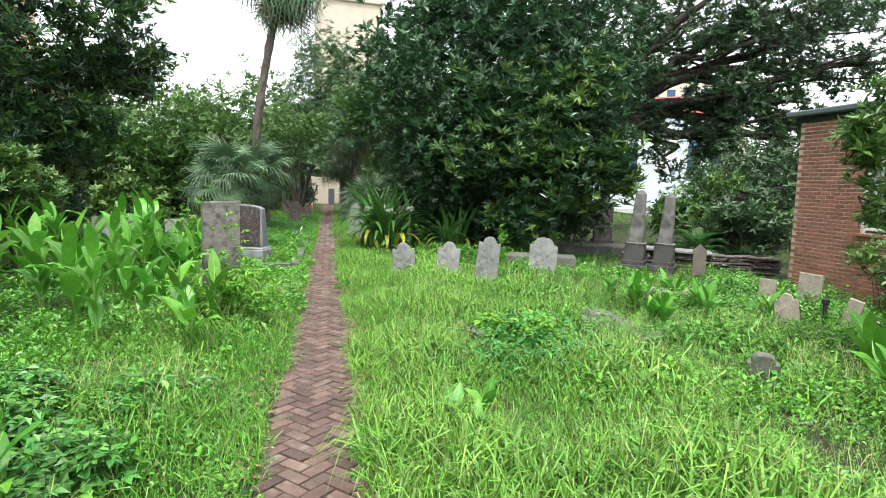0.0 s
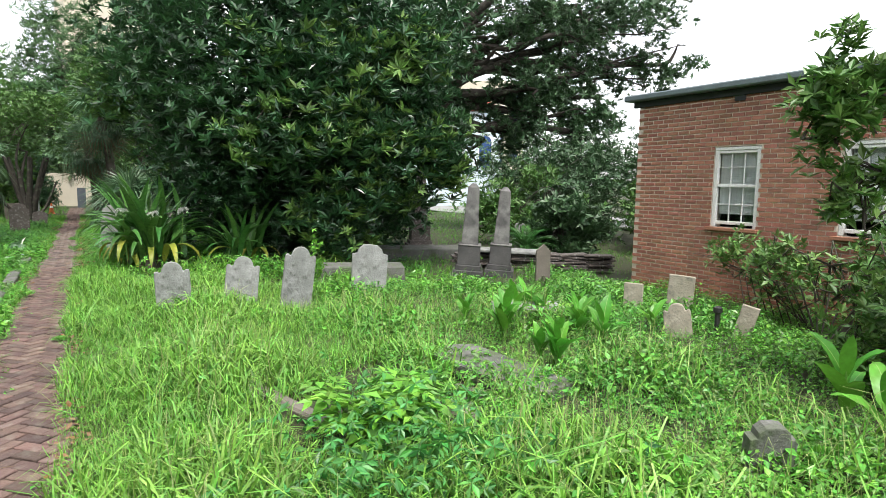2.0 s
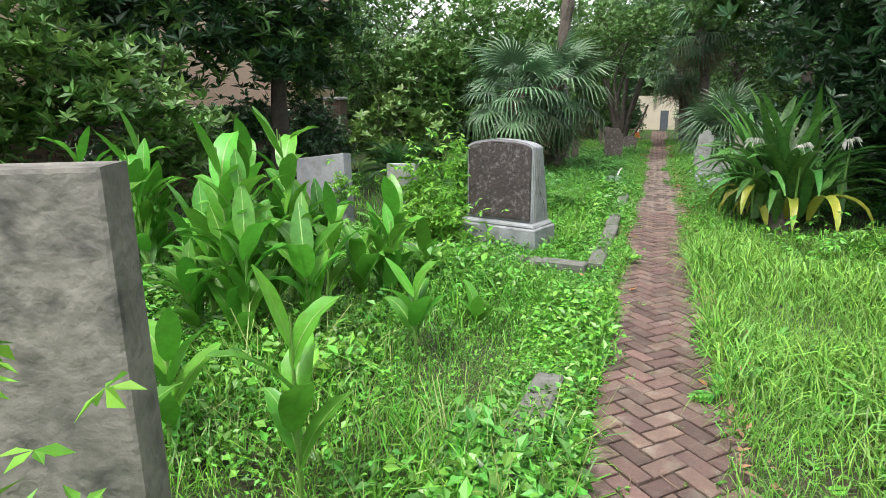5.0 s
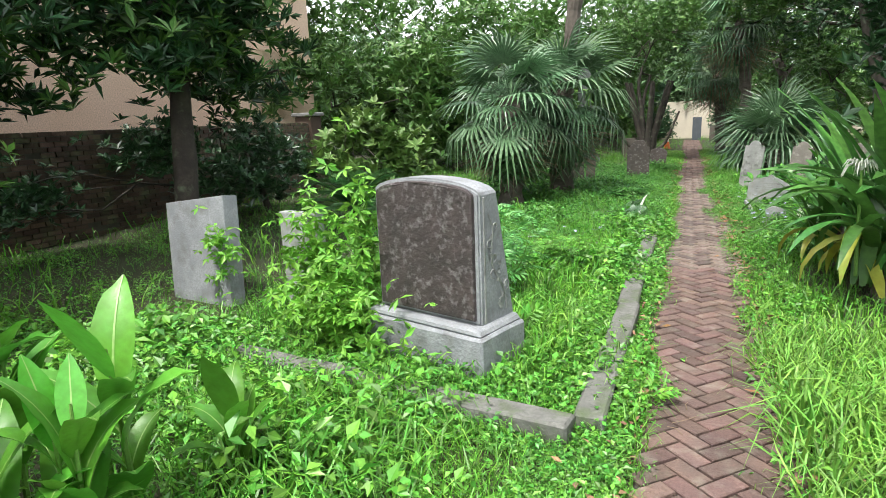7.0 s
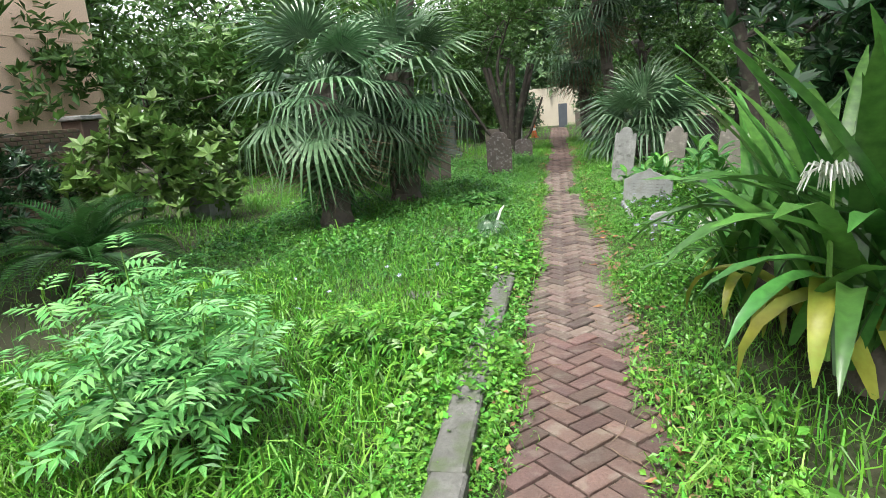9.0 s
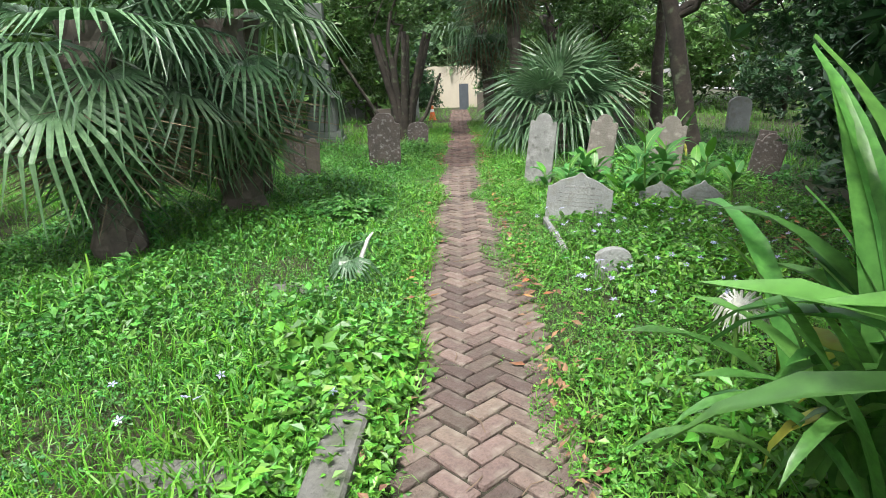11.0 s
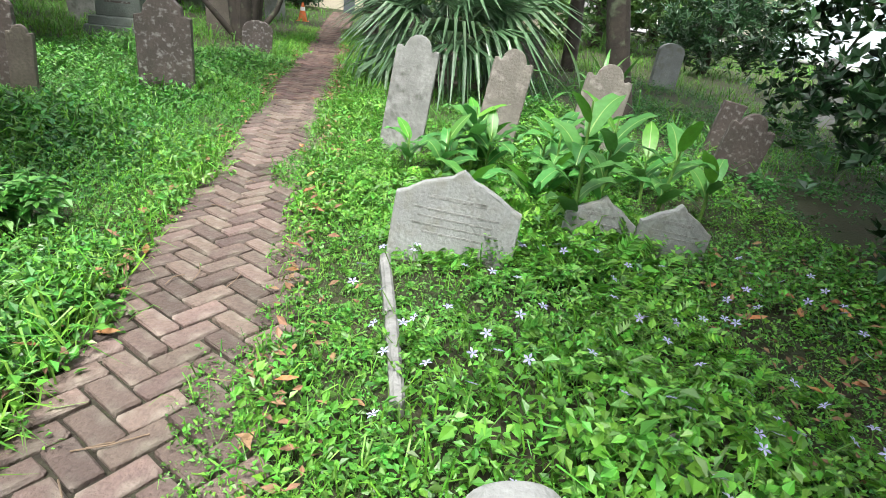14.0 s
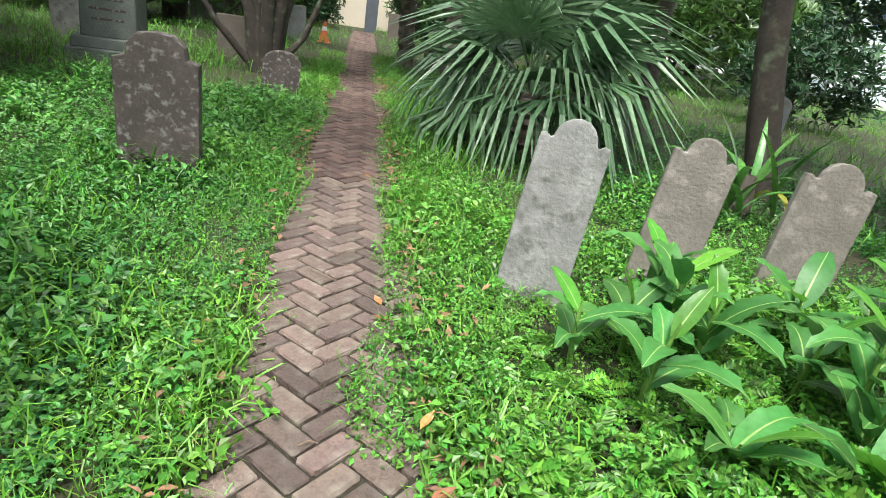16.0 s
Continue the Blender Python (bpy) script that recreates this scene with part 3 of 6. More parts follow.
# ---- gravestones ----
def outline(kind, w, h):
    a = w / 2
    if kind == "shoulder":
        s, n = h - w * 0.34, 9
        top = [(0.62 * a * math.cos(q), s + w * 0.02 + (h - s) * math.sin(q)) for q in np.linspace(0.12, math.pi - 0.12, n)]
        ear = [(a, s - 0.02), (a * 0.97, s + w * 0.07), (a * 0.82, s + w * 0.09), (a * 0.70, s + w * 0.045)]
        return [(-a, 0), (a, 0)] + ear + top + [(-x, z) for x, z in reversed(ear)]
    if kind == "ogee":
        s = h * 0.74
        r = [(a, 0), (a, s * 0.8), (a * 1.0, s), (a * 0.86, s + (h - s) * 0.1), (a * 0.6, s + (h - s) * 0.42), (a * 0.34, s + (h - s) * 0.62), (a * 0.16, s + (h - s) * 0.74), (a * 0.09, h * 0.97), (0, h)]
        return [(-x, z) for x, z in r[:1]] + r + [(-x, z) for x, z in reversed(r[1:-1])]
    if kind == "round":
        s = h - w * 0.32
        return [(-a, 0), (a, 0)] + [(a * math.cos(q), s + (h - s) * math.sin(q)) for q in np.linspace(0, math.pi, 13)]
    if kind == "point":
        return [(-a, 0), (a, 0), (a, h * 0.86), (0, h), (-a, h * 0.86)]
    if kind == "notch":
        return [(-a, 0), (a, 0), (a, h * 0.84), (a * 0.72, h * 0.86), (a * 0.66, h * 0.93), (a * 0.4, h * 0.99), (0, h), (-a * 0.4, h * 0.99), (-a * 0.66, h * 0.93), (-a * 0.72, h * 0.86), (-a, h * 0.84)]
    return [(-a, 0), (a, 0), (a, h), (-a, h)]


def headstone(kind, label, x, y, w, h, material, thick=0.07, turn=0.0, lean=0.0, tip=0.0, lines=0, group="", name="gravestone", rough=0.006):
    ob = thing(name, label, "gravestone", x, y, 0, turn, lean, tip, group)
    sink = 0.15
    part("slab", slab_from("slab", [(u, v - sink) for u, v in outline(kind, w, h + sink)], thick, material, 0.01, rough), ob)
    for q in range(lines):
        lw = w * (0.45, 0.68, 0.6, 0.7, 0.5, 0.62, 0.4)[q % 7]
        part("inscription_line", block("inscription_line", (lw, 0.003, 0.010 if q else 0.02), M_SLATEST if material in (M_SLATEST,) else M_STONE, 0.001, 0), ob, "worn unreadable line of carved lettering", pose(0, -thick / 2 - 0.001, h * 0.66 - q * h * 0.085 - (0.02 if q else 0)))
    return ob


ROW = "row of old stones in the tall grass"
headstone("shoulder", "grey marble headstone with broken shoulders standing in tall grass", 1.36, 9.65, 0.38, 0.74, M_STONE, 0.06, -8, -3, 4, group=ROW)
headstone("shoulder", "weathered grey headstone with a chipped rounded top in tall grass", 2.10, 9.80, 0.40, 0.74, M_STONE, 0.06, -14, 5, -4, group=ROW)
headstone("shoulder", "leaning grey headstone with shouldered top, ivy at its edge", 2.85, 9.95, 0.40, 0.83, M_STONE, 0.06, -12, 6, 4, group=ROW)
headstone("notch", "broad pale headstone with notched round top in tall grass", 4.05, 10.3, 0.52, 0.78, M_STONE, 0.08, -16, 3, -2, group=ROW)
headstone("point", "small pointed brown stone beside the brick pile", 7.3, 10.2, 0.25, 0.68, M_BROWN, 0.08, -30, 0, 0)
headstone("notch", "low mossy stump of a headstone sunk in the long grass", 3.85, 4.1, 0.26, 0.36, M_LEDGER, 0.10, -35, 0, 8)
headstone("flat", "square-topped pale stone leaning beside the brick house", 7.22, 7.33, 0.33, 0.54, M_CREAMST, 0.07, -60, 3, 0)
headstone("shoulder", "pale scalloped headstone set low among the leaves", 6.18, 6.5, 0.29, 0.40, M_CREAMST, 0.06, -50, -8, 0)
headstone("flat", "tilted broken piece of pale stone by the brick house", 6.77, 6.16, 0.18, 0.40, M_CREAMST, 0.06, -60, 14, 0)
headstone("flat", "short pale stone at the brick house's corner", 6.96, 7.87, 0.25, 0.37, M_CREAMST, 0.06, -60, 0, 0)
headstone("round", "small round-topped grey stone far beyond the brick pile", 9.9, 14.2, 0.28, 0.75, M_STONE, 0.08, -35)
headstone("round", "small round-topped grey stone far beyond the brick pile", 10.9, 13.6, 0.28, 0.72, M_STONE, 0.08, -35)
for bx, by, w, h in ((6.6, 17.2, 0.3, 0.55), (7.6, 19.0, 0.5, 0.9), (9.0, 21.5, 0.5, 0.8), (11.6, 24.0, 0.6, 1.2), (13.5, 27.0, 0.6, 1.0)):
    headstone("round", "weathered gravestone in the open ground beyond the big tree", bx, by, w, h, M_BROWN if w < 0.4 else M_DARK, 0.12, -25)


def obelisk(x, y, h, base, label, turn, lean=0.0, stone=M_OBEL):
    ob = thing("obelisk", label, "obelisk", x, y, 0, turn, lean, 0, "pair of obelisks" if stone is M_OBEL else "")
    low = M_OBELBASE if stone is M_OBEL else stone
    part("plinth", block("plinth", (base * 1.35, base * 1.35, 0.16), low, 0.012, -0.05), ob)
    part("step", block("step", (base * 1.14, base * 1.14, 0.10), low, 0.012, 0.105), ob)
    part("pedestal", block("pedestal", (base, base, 0.36), low, 0.012, 0.20, taper=0.97), ob)
    part("moulding", block("moulding", (base * 1.02, base * 1.02, 0.035), stone, 0.012, 0.555), ob)
    part("shaft", block("shaft", (base * 0.74, base * 0.74, h - 0.62 - 0.07), stone, 0.008, 0.588, taper=0.66), ob)
    part("tip", block("tip", (base * 0.485, base * 0.485, 0.075), stone, 0.002, h - 0.104, taper=0.35), ob, "pointed cap")
    return ob


obelisk(6.62, 11.55, 1.74, 0.42, "grey soot-streaked marble obelisk on a stepped pedestal", -35, 3)
obelisk(7.2, 11.35, 1.68, 0.40, "slightly shorter soot-streaked marble obelisk on a stepped pedestal", -38, 3)
obelisk(8.1, 16.2, 2.1, 0.52, "dark obelisk on a broad base beyond the big tree", -20, 0, M_DARK)

# flat graves and stacked bricks
def ledger(label, x, y, sx, sy, h, turn, material, tip=0):
    ob = thing("grave_slab", label, "grave slab", x, y, -0.04, turn, tip)
    part("slab", block("slab", (sx, sy, h), material, 0.02, 0, rough=0.012), ob)
    return ob
fallen = thing("grave_slab", "dark mossy round-headed stone fallen flat in the weeds", "grave slab", 3.72, 5.75, 0.0, 11)
part("slab", slab_from("slab", outline("round", 0.55, 1.35), 0.11, M_LEDGER, 0.02, 0.012), fallen, "", pose(0, 0, 0, -87, 0, 0))
ledger("low brick and mortar grave cover with moss", 2.85, 6.2, 0.55, 1.2, 0.085, 22, M_BROWN)
ledger("sunken brown stone kerb in dry grass", 1.75, 6.55, 0.12, 1.2, 0.09, 16, M_BROWN)
ledger("pale flat table slab low among the leaves", 5.3, 8.1, 0.9, 0.5, 0.22, -30, M_STONE)
ledger("pale flat table slab under the big tree", 4.6, 11.9, 1.5, 0.6, 0.30, -20, M_LEDGER)
ledger("mossy raised grave cover beyond the obelisks", 7.2, 14.2, 2.4, 0.9, 0.28, -20, M_LEDGER)
pile = thing("brick_pile", "low pile of stacked dark slates under a flat slab", "pile", 8.3, 11.6, 0, -28)
sl_me = block("slate", (0.55, 0.32, 0.035), M_DARK, 0.006)
for r in range(7):
    for c in range(6):
        part("slate", sl_me, pile, m=pose(-1.4 + c * 0.54 + rng.uniform(-0.06, 0.06), rng.uniform(-0.08, 0.08), -0.02 + r * 0.05, rng.uniform(-4, 4), rng.uniform(-4, 4), rng.uniform(-14, 14)))
part("cover_slab", block("cover_slab", (1.6, 0.6, 0.06), M_STONE, 0.012, 0), pile, "pale cover slab", pose(-0.6, 0.05, 0.335, 0, 2, 0))
hyd = thing("iron_standpipe", "rusty black iron standpipe beside the leaning stones", "pipe", 6.55, 6.3, 0, 20)
part("pipe", raw_mesh("pipe", [(*tube([(0, 0, -0.05), (0, 0, 0.15), (0, 0, 0.30)], [0.035, 0.03, 0.03], 8), 0)], [M_IRON]), hyd)
part("cap", raw_mesh("cap", [(*tube([(0, 0, 0.29), (0, 0, 0.31), (0, 0, 0.36), (0, 0, 0.38)], [0.03, 0.05, 0.05, 0.01], 8), 0)], [M_IRON]), hyd)

# the big monument and its plot
TM = 17.5
mon = thing("monument", "massive grey granite monument with a dark rough inscription panel", "monument", -1.63, 12.52, 0, -TM)
part("base", block("base", (0.98, 0.48, 0.36), M_GRANITE, 0.015, -0.05, rough=0.008), mon, "pale rough-faced granite base")
part("base_chamfer", block("base_chamfer", (0.95, 0.45, 0.045), M_GRANITE, 0.014, 0.309, taper=0.94), mon)
o = [(-0.42, 0), (0.42, 0), (0.42, 0.78)] + [(0.42 * math.cos(q), 0.78 + 0.09 * math.sin(q)) for q in np.linspace(0.2, math.pi - 0.2, 11)] + [(-0.42, 0.78)]
bm = bmesh.new()
f = bm.faces.new([bm.verts.new((x, -0.14, z)) for x, z in o])
r = bmesh.ops.extrude_face_region(bm, geom=[f])
for v in [q for q in r["geom"] if isinstance(q, bmesh.types.BMVert)]:
    v.co.y = 0.20 - 0.18 * (v.co.z / 0.87) ** 0.7
bmesh.ops.bevel(bm, geom=[q for q in bm.edges if abs(q.verts[0].co.y - q.verts[1].co.y) < 1e-6 and q.verts[0].co.y < 0], offset=0.012, segments=2, affect="EDGES")
part("die", bm_mesh("die", bm, M_GRANITE), mon, "curved-back grey granite block", pose(0, 0, 0.352))
part("panel", slab_from("panel", [(x * 0.92, 0.03 + z * 0.945) for x, z in o], 0.04, M_DARKPANEL, 0.012, 0.012), mon, "dark red-brown rough stone panel", pose(0, -0.148, 0.352))
def carved_scroll():
    """A branching stem with curled tendrils in low relief on the monument's flank."""
    g = [(*tube([(0.422, 0.12 - 0.19 * t ** 0.8 + 0.035 * math.sin(t * 9), 0.40 + 0.62 * t) for t in np.linspace(0, 1, 16)], np.linspace(0.009, 0.005, 16), 6), 0)]
    for q, t in enumerate(np.linspace(0.08, 0.85, 6)):
        y0, z0, sd = 0.12 - 0.19 * t ** 0.8 + 0.035 * math.sin(t * 9), 0.40 + 0.62 * t, 1 if q % 2 else -1
        r = 0.052 * (1 - 0.45 * t)
        g.append((*tube([(0.423, y0 + sd * r * (1 - math.cos(u)) * (1 - u / 9), z0 + r * math.sin(u) * (1 - u / 9)) for u in np.linspace(0, 4.8, 14)], np.linspace(0.006, 0.003, 14), 5), 0))
    return g
part("carved_vine", raw_mesh("carved_vine", carved_scroll(), [M_STONE], True), mon, "carved scrolling stem")
n = 9
lv = [(*scatter(OVATE_V, LEAF2_F, turns([1.57] * n, np.linspace(-2.4, 2.2, n), [1.57] * n), [(0.428, 0.10 - 0.17 * (q / n) ** 0.8 + 0.03 * (q % 3 - 1), 0.42 + 0.06 * q) for q in range(n)], 0.06), 0)]
part("carved_leaves", raw_mesh("carved_leaves", lv, [M_STONE]), mon, "carved leaves in low relief")
part("edge_band", block("edge_band", (0.008, 0.018, 0.76), M_STONE, 0.003, 0.36, x=0.421, y=-0.095), mon, "raised edge line")

headstone("flat", "pale grey slab tilted back beside the monument", -4.35, 13.3, 0.86, 0.92, M_GRANITE, 0.16, -10, -7, -7)
headstone("flat", "thin upright grey stone wrapped in creeper", -3.1, 13.15, 0.46, 0.86, M_MARBLE, 0.09, -16, -2, 0)
headstone("flat", "thick pale lichened tablet rising among broad leaves", -1.14, 6.80, 0.40, 1.50, M_TABLET, 0.12, 24, 0, 0, rough=0.012)
headstone("flat", "small square pale stone block in the far lawn", -5.6, 20.4, 0.5, 0.72, M_MARBLE, 0.4, -20)


def kerb(label, x0, y0, x1, y1, w=0.16, h=0.10, n=4, material=M_LEDGER):
    ob = thing("kerb", label, "kerb", (x0 + x1) / 2, (y0 + y1) / 2, 0, math.degrees(math.atan2(y1 - y0, x1 - x0)))
    L = math.hypot(x1 - x0, y1 - y0) / n
    for q in range(n):
        part("kerbstone", block("kerbstone", (L - 0.012, w, h + 0.08), material, 0.014, 0, rough=0.006), ob, m=pose((q + 0.5 - n / 2) * L, rng.uniform(-0.008, 0.008), -0.08, 0, rng.uniform(-0.6, 0.6), rng.uniform(-0.6, 0.6)))
    return ob
kerb("weathered stone kerb along the path's edge, half under grass", -0.58, 11.85, -0.55, 16.7, n=5)
kerb("weathered stone kerb in front of the monument plot", -4.1, 12.25, -0.65, 11.78, n=4)
kerb("weathered stone kerb closing the far end of the plot", -1.35, 16.2, -0.74, 16.17, n=1, h=0.05)
kerb("short weathered stone kerb beside the path", -0.62, 8.05, -0.59, 9.3, n=2)
kerb("thin pale marble kerb strip in low weeds", 0.76, 18.95, 0.76, 20.1, 0.05, 0.06, 2, M_STONE)
kerb("half-buried broken kerb beside the cut frond", -1.45, 18.2, -0.95, 18.15, 0.14, 0.05, 2)
kerb("thin pale marble kerb strip lying in weeds", 1.58, 18.4, 1.62, 19.0, 0.06, 0.06, 1, M_STONE)

# stones further along
headstone("ogee", "low grey headstone with a peaked scroll top and worn carved lines", 1.08, 20.15, 0.63, 0.47, M_MARBLE, 0.07, -14, 4, -6, lines=5)
headstone("ogee", "small low grey headstone beside two others", 1.92, 20.35, 0.38, 0.33, M_MARBLE, 0.06, -14, 5, -4, lines=3)
headstone("ogee", "small low grey headstone with a worn name", 2.31, 20.25, 0.38, 0.34, M_MARBLE, 0.06, -14, 5, -4, lines=3)
headstone("round", "tiny round-topped footstone in the weeds", 1.0, 18.42, 0.25, 0.20, M_MARBLE, 0.10, -8, 0, -4)
TALL = "tall leaning headstones"
headstone("shoulder", "tall pale slate headstone with shouldered top, leaning", 0.98, 22.4, 0.36, 0.90, M_STONE, 0.06, -16, 5, -6, group=TALL)
headstone("shoulder", "tall brownish headstone with shouldered top, leaning", 1.84, 22.7, 0.36, 0.85, M_PALEBROWN, 0.06, -22, 6, -6, group=TALL)
headstone("shoulder", "broad dark brown headstone with shouldered top, leaning", 2.76, 22.75, 0.42, 0.80, M_PALEBROWN, 0.07, -20, 7, -6, group=TALL)
headstone("shoulder", "dark headstone in the shade of the trees", 3.75, 22.0, 0.36, 0.60, M_DARK, 0.08, -20, 10, 0)
headstone("flat", "dark slim headstone in the shade of the trees", 4.2, 23.0, 0.22, 0.55, M_DARK, 0.08, -20, 9, 0)
headstone("notch", "dark brown lichen-spotted round-topped headstone beside the path", -1.22, 23.7, 0.49, 0.90, M_DARK, 0.12, 4, 0, 0)
headstone("flat", "short brown stone post", -2.5, 22.9, 0.14, 0.48, M_BROWN, 0.10, 5)
headstone("round", "small dark oval-topped stone", -2.55, 23.5, 0.26, 0.78, M_DARK, 0.08, 5)
headstone("shoulder", "small brown shouldered stone", -2.22, 23.1, 0.20, 0.60, M_BROWN, 0.07, 8, 3)
ped = thing("pedestal_monument", "tall grey-green stone pedestal monument on stepped base", "monument", -3.2, 28.5, 0, 6)
for nm, sz, z in (("plinth", 1.0, (-0.05, 0.2)), ("step", 0.86, (0.145, 0.14)), ("die", 0.66, (0.28, 0.75)), ("cornice", 0.82, (1.025, 0.14)), ("upper_block", 0.5, (1.16, 0.6)), ("shaft", 0.4, (1.75, 1.3))):
    part(nm, block(nm, (sz, sz, z[1]), M_PED, 0.015, z[0], taper=0.96), ped)
for q in range(4):
    part("inscription_line", block("inscription_line", (0.42 - 0.05 * (q % 2), 0.006, 0.03), M_DARK, 0.002), ped, "worn unreadable lettering", pose(0, -0.325, 0.85 - q * 0.12))
for bx, by, w, h, kk, mt in ((-0.95, 27.5, 0.45, 0.5, "round", M_DARK), (-1.9, 29.5, 0.45, 0.7, "flat", M_BROWN), (-4.6, 30.5, 0.5, 0.8, "round", M_STONE), (-5.6, 33, 0.5, 0.7, "round", M_MARBLE), (1.6, 33.0, 0.5, 0.6, "round", M_BROWN), (2.4, 36, 0.5, 0.6, "round", M_BROWN), (0.95, 39.5, 0.4, 0.8, "flat", M_BROWN), (4.0, 29.5, 0.5, 0.7, "shoulder", M_DARK), (6.2, 28.2, 0.5, 0.8, "round", M_MARBLE), (7.4, 25.5, 0.5, 0.8, "shoulder", M_MARBLE), (8.6, 27.0, 0.4, 0.9, "flat", M_MARBLE), (-3.9, 36.0, 0.5, 0.8, "round", M_STONE), (-6.6, 27.5, 0.5, 0.8, "flat", M_STONE)):
    headstone(kk, {"round": "round-topped", "flat": "square-topped", "shoulder": "shouldered"}[kk] + " gravestone standing in the far lawn", bx, by, w, h, mt, 0.1, rng.uniform(-15, 15), rng.uniform(-4, 4))
for q in range(9):
    headstone(("round", "shoulder", "flat")[q % 3], "small pale headstone in the far lawn under the trees", -9.5 + 0.95 * q + rng.uniform(-0.3, 0.3), rng.uniform(35, 40), rng.uniform(0.4, 0.55), rng.uniform(0.6, 1.0), (M_MARBLE, M_BROWN, M_STONE, M_DARK)[q % 4], 0.1, rng.uniform(-12, 12), rng.uniform(-4, 4), group="far headstones")
headstone("flat", "tall blue-grey slate tablet at the far end of the path", 0.24, 42.4, 0.42, 1.12, M_SLATEST, 0.10, name="slate_tablet")
cone = thing("traffic_cone", "orange traffic cone with a white band beside the path", "cone", -0.95, 35.8)
part("base", block("base", (0.34, 0.34, 0.03), M_CONE, 0.008, -0.03), cone)
part("body", raw_mesh("body", [(*tube([(0, 0, -0.002), (0, 0, 0.2), (0, 0, 0.48)], [0.13, 0.085, 0.03], 14), 0)], [M_CONE], True), cone)
part("band", raw_mesh("band", [(*tube([(0, 0, 0.26), (0, 0, 0.36)], [0.075, 0.058], 14), 0)], [M_WHITE], True), cone, "white reflective band")

# ---- trees ----
def crown_points(blobs, clumps, spread):
    out = []
    for cx, cy, cz, rx, ry, rz, n in blobs:
        m = max(6, int(clumps * rx * ry * rz / 30) + 14)
        d = rng.normal(size=(m, 3)); d /= np.linalg.norm(d, axis=1)[:, None]
        c = d * (rng.uniform(0.35, 1.0, (m, 1)) ** 0.5)
        w = rng.integers(0, m, n)
        p = c[w] + rng.normal(0, spread, (n, 3))
        q = np.array((cx, cy, cz)) + p * (rx, ry, rz)
        out.append(q[q[:, 2] > 0.15])
    return np.concatenate(out)


def tree(name, label, base, trunk, blobs, leaf, size, clumps=30, spread=0.17, thin=0.8, leaves=7, tips=None, limbs=None, category="tree", up=0.5, lean=None):
    """A tapered trunk with limbs, and a crown of many leaf whorls."""
    ob = thing(name, label, category, *base)
    b = np.array((*base, 0.0))[:3]
    th, tr = trunk
    top = b + (*(lean or (rng.uniform(-0.3, 0.3), rng.uniform(-0.3, 0.3))), th)
    P = bend(b - (0, 0, 0.08), top, 0, 7, 0.05 * tr * 4)
    g = [(*tube(P - b, np.linspace(tr * 1.35, tr * 0.7, 7), 10, 0.08), 0)]
    for bl in blobs:
        c = np.array(bl[:3])
        L = bend(P[-2] if c[2] > P[-2][2] * 0.8 else P[3], c, 0.25, 7, 0.16)
        g.append((*tube(L - b, np.linspace(tr * 0.55, tr * 0.14, 7), 7, 0.08), 0))
        for _ in range(5):
            s = L[rng.integers(3, 7)]
            d = rng.normal(size=3); d /= np.linalg.norm(d)
            g.append((*tube(bend(s, c + d * np.array(bl[3:6]) * 0.85, 0.1, 5, 0.1) - b, np.linspace(tr * 0.18, 0.012, 5), 5), 0))
    for lm in limbs or ():
        L = np.array(lm[0], float) - b
        g.append((*tube(L, np.linspace(lm[1], lm[2], len(L)), 8, 0.1), 0))
    part("trunk", raw_mesh("trunk", g, [M_BARK], True), ob)
    p = crown_points(blobs, clumps, spread) - b
    mats, gs = [leaf] + ([tips] if tips else []), []
    pick = rng.random(len(p)) < 0.36 if tips else np.zeros(len(p), bool)
    for q in range(3):
        tv, tf = rosette(leaves, up, q + 1, thin)
        for k, s in ((0, ~pick), (1, pick)):
            s = s & (np.arange(len(p)) % 3 == q)
            if s.any():
                n = s.sum()
                gs.append((*scatter(tv, tf, turns(rng.uniform(0, 6.28, n), rng.normal(0, 0.5, n), rng.normal(0, 0.5, n)), p[s], size * rng.uniform(0.75, 1.25, n)), k))
    part("crown", raw_mesh("crown", gs, mats), ob, kind="stuff")
    return ob


tree("evergreen_tree", "big dense evergreen tree with glossy dark leaves sweeping to the ground", (4.3, 15.4), (3.2, 0.22),
     [(4.4, 15.6, 4.2, 3.6, 3.2, 3.2, 4200), (3.0, 16.8, 4.4, 2.0, 2.4, 2.6, 2400), (5.6, 13.6, 2.7, 1.5, 1.4, 1.5, 1500), (4.2, 13.9, 2.9, 1.8, 1.4, 1.6, 1300), (3.4, 14.9, 1.4, 1.2, 0.9, 1.2, 500), (4.7, 16.4, 1.4, 1.9, 1.8, 1.4, 1500), (5.2, 16.0, 7.0, 3.2, 3.2, 2.4, 2000), (4.6, 14.9, 1.0, 1.7, 1.2, 1.0, 1300), (6.2, 15.4, 1.5, 1.3, 1.4, 1.3, 700), (2.9, 16.6, 1.6, 0.9, 1.4, 1.5, 800), (6.6, 14.6, 4.4, 1.3, 1.4, 1.6, 700)], M_DARKLEAF, 0.18, 34, 0.17, 0.8, 8)
tree("loquat_tree", "evergreen loquat bough with pale young leaf whorls over the obelisks", (5.2, 13.2), (1.6, 0.09),
     [(5.3, 12.8, 2.6, 1.5, 0.8, 1.3, 620), (3.9, 12.9, 3.2, 1.4, 0.8, 1.2, 480), (6.3, 12.8, 2.3, 0.9, 0.7, 0.9, 330), (5.6, 12.9, 4.2, 1.6, 0.9, 1.2, 480), (5.0, 13.1, 1.2, 1.2, 0.6, 0.9, 420)], M_DARKLEAF, 0.23, 30, 0.22, 0.68, 10, M_NEWLEAF)
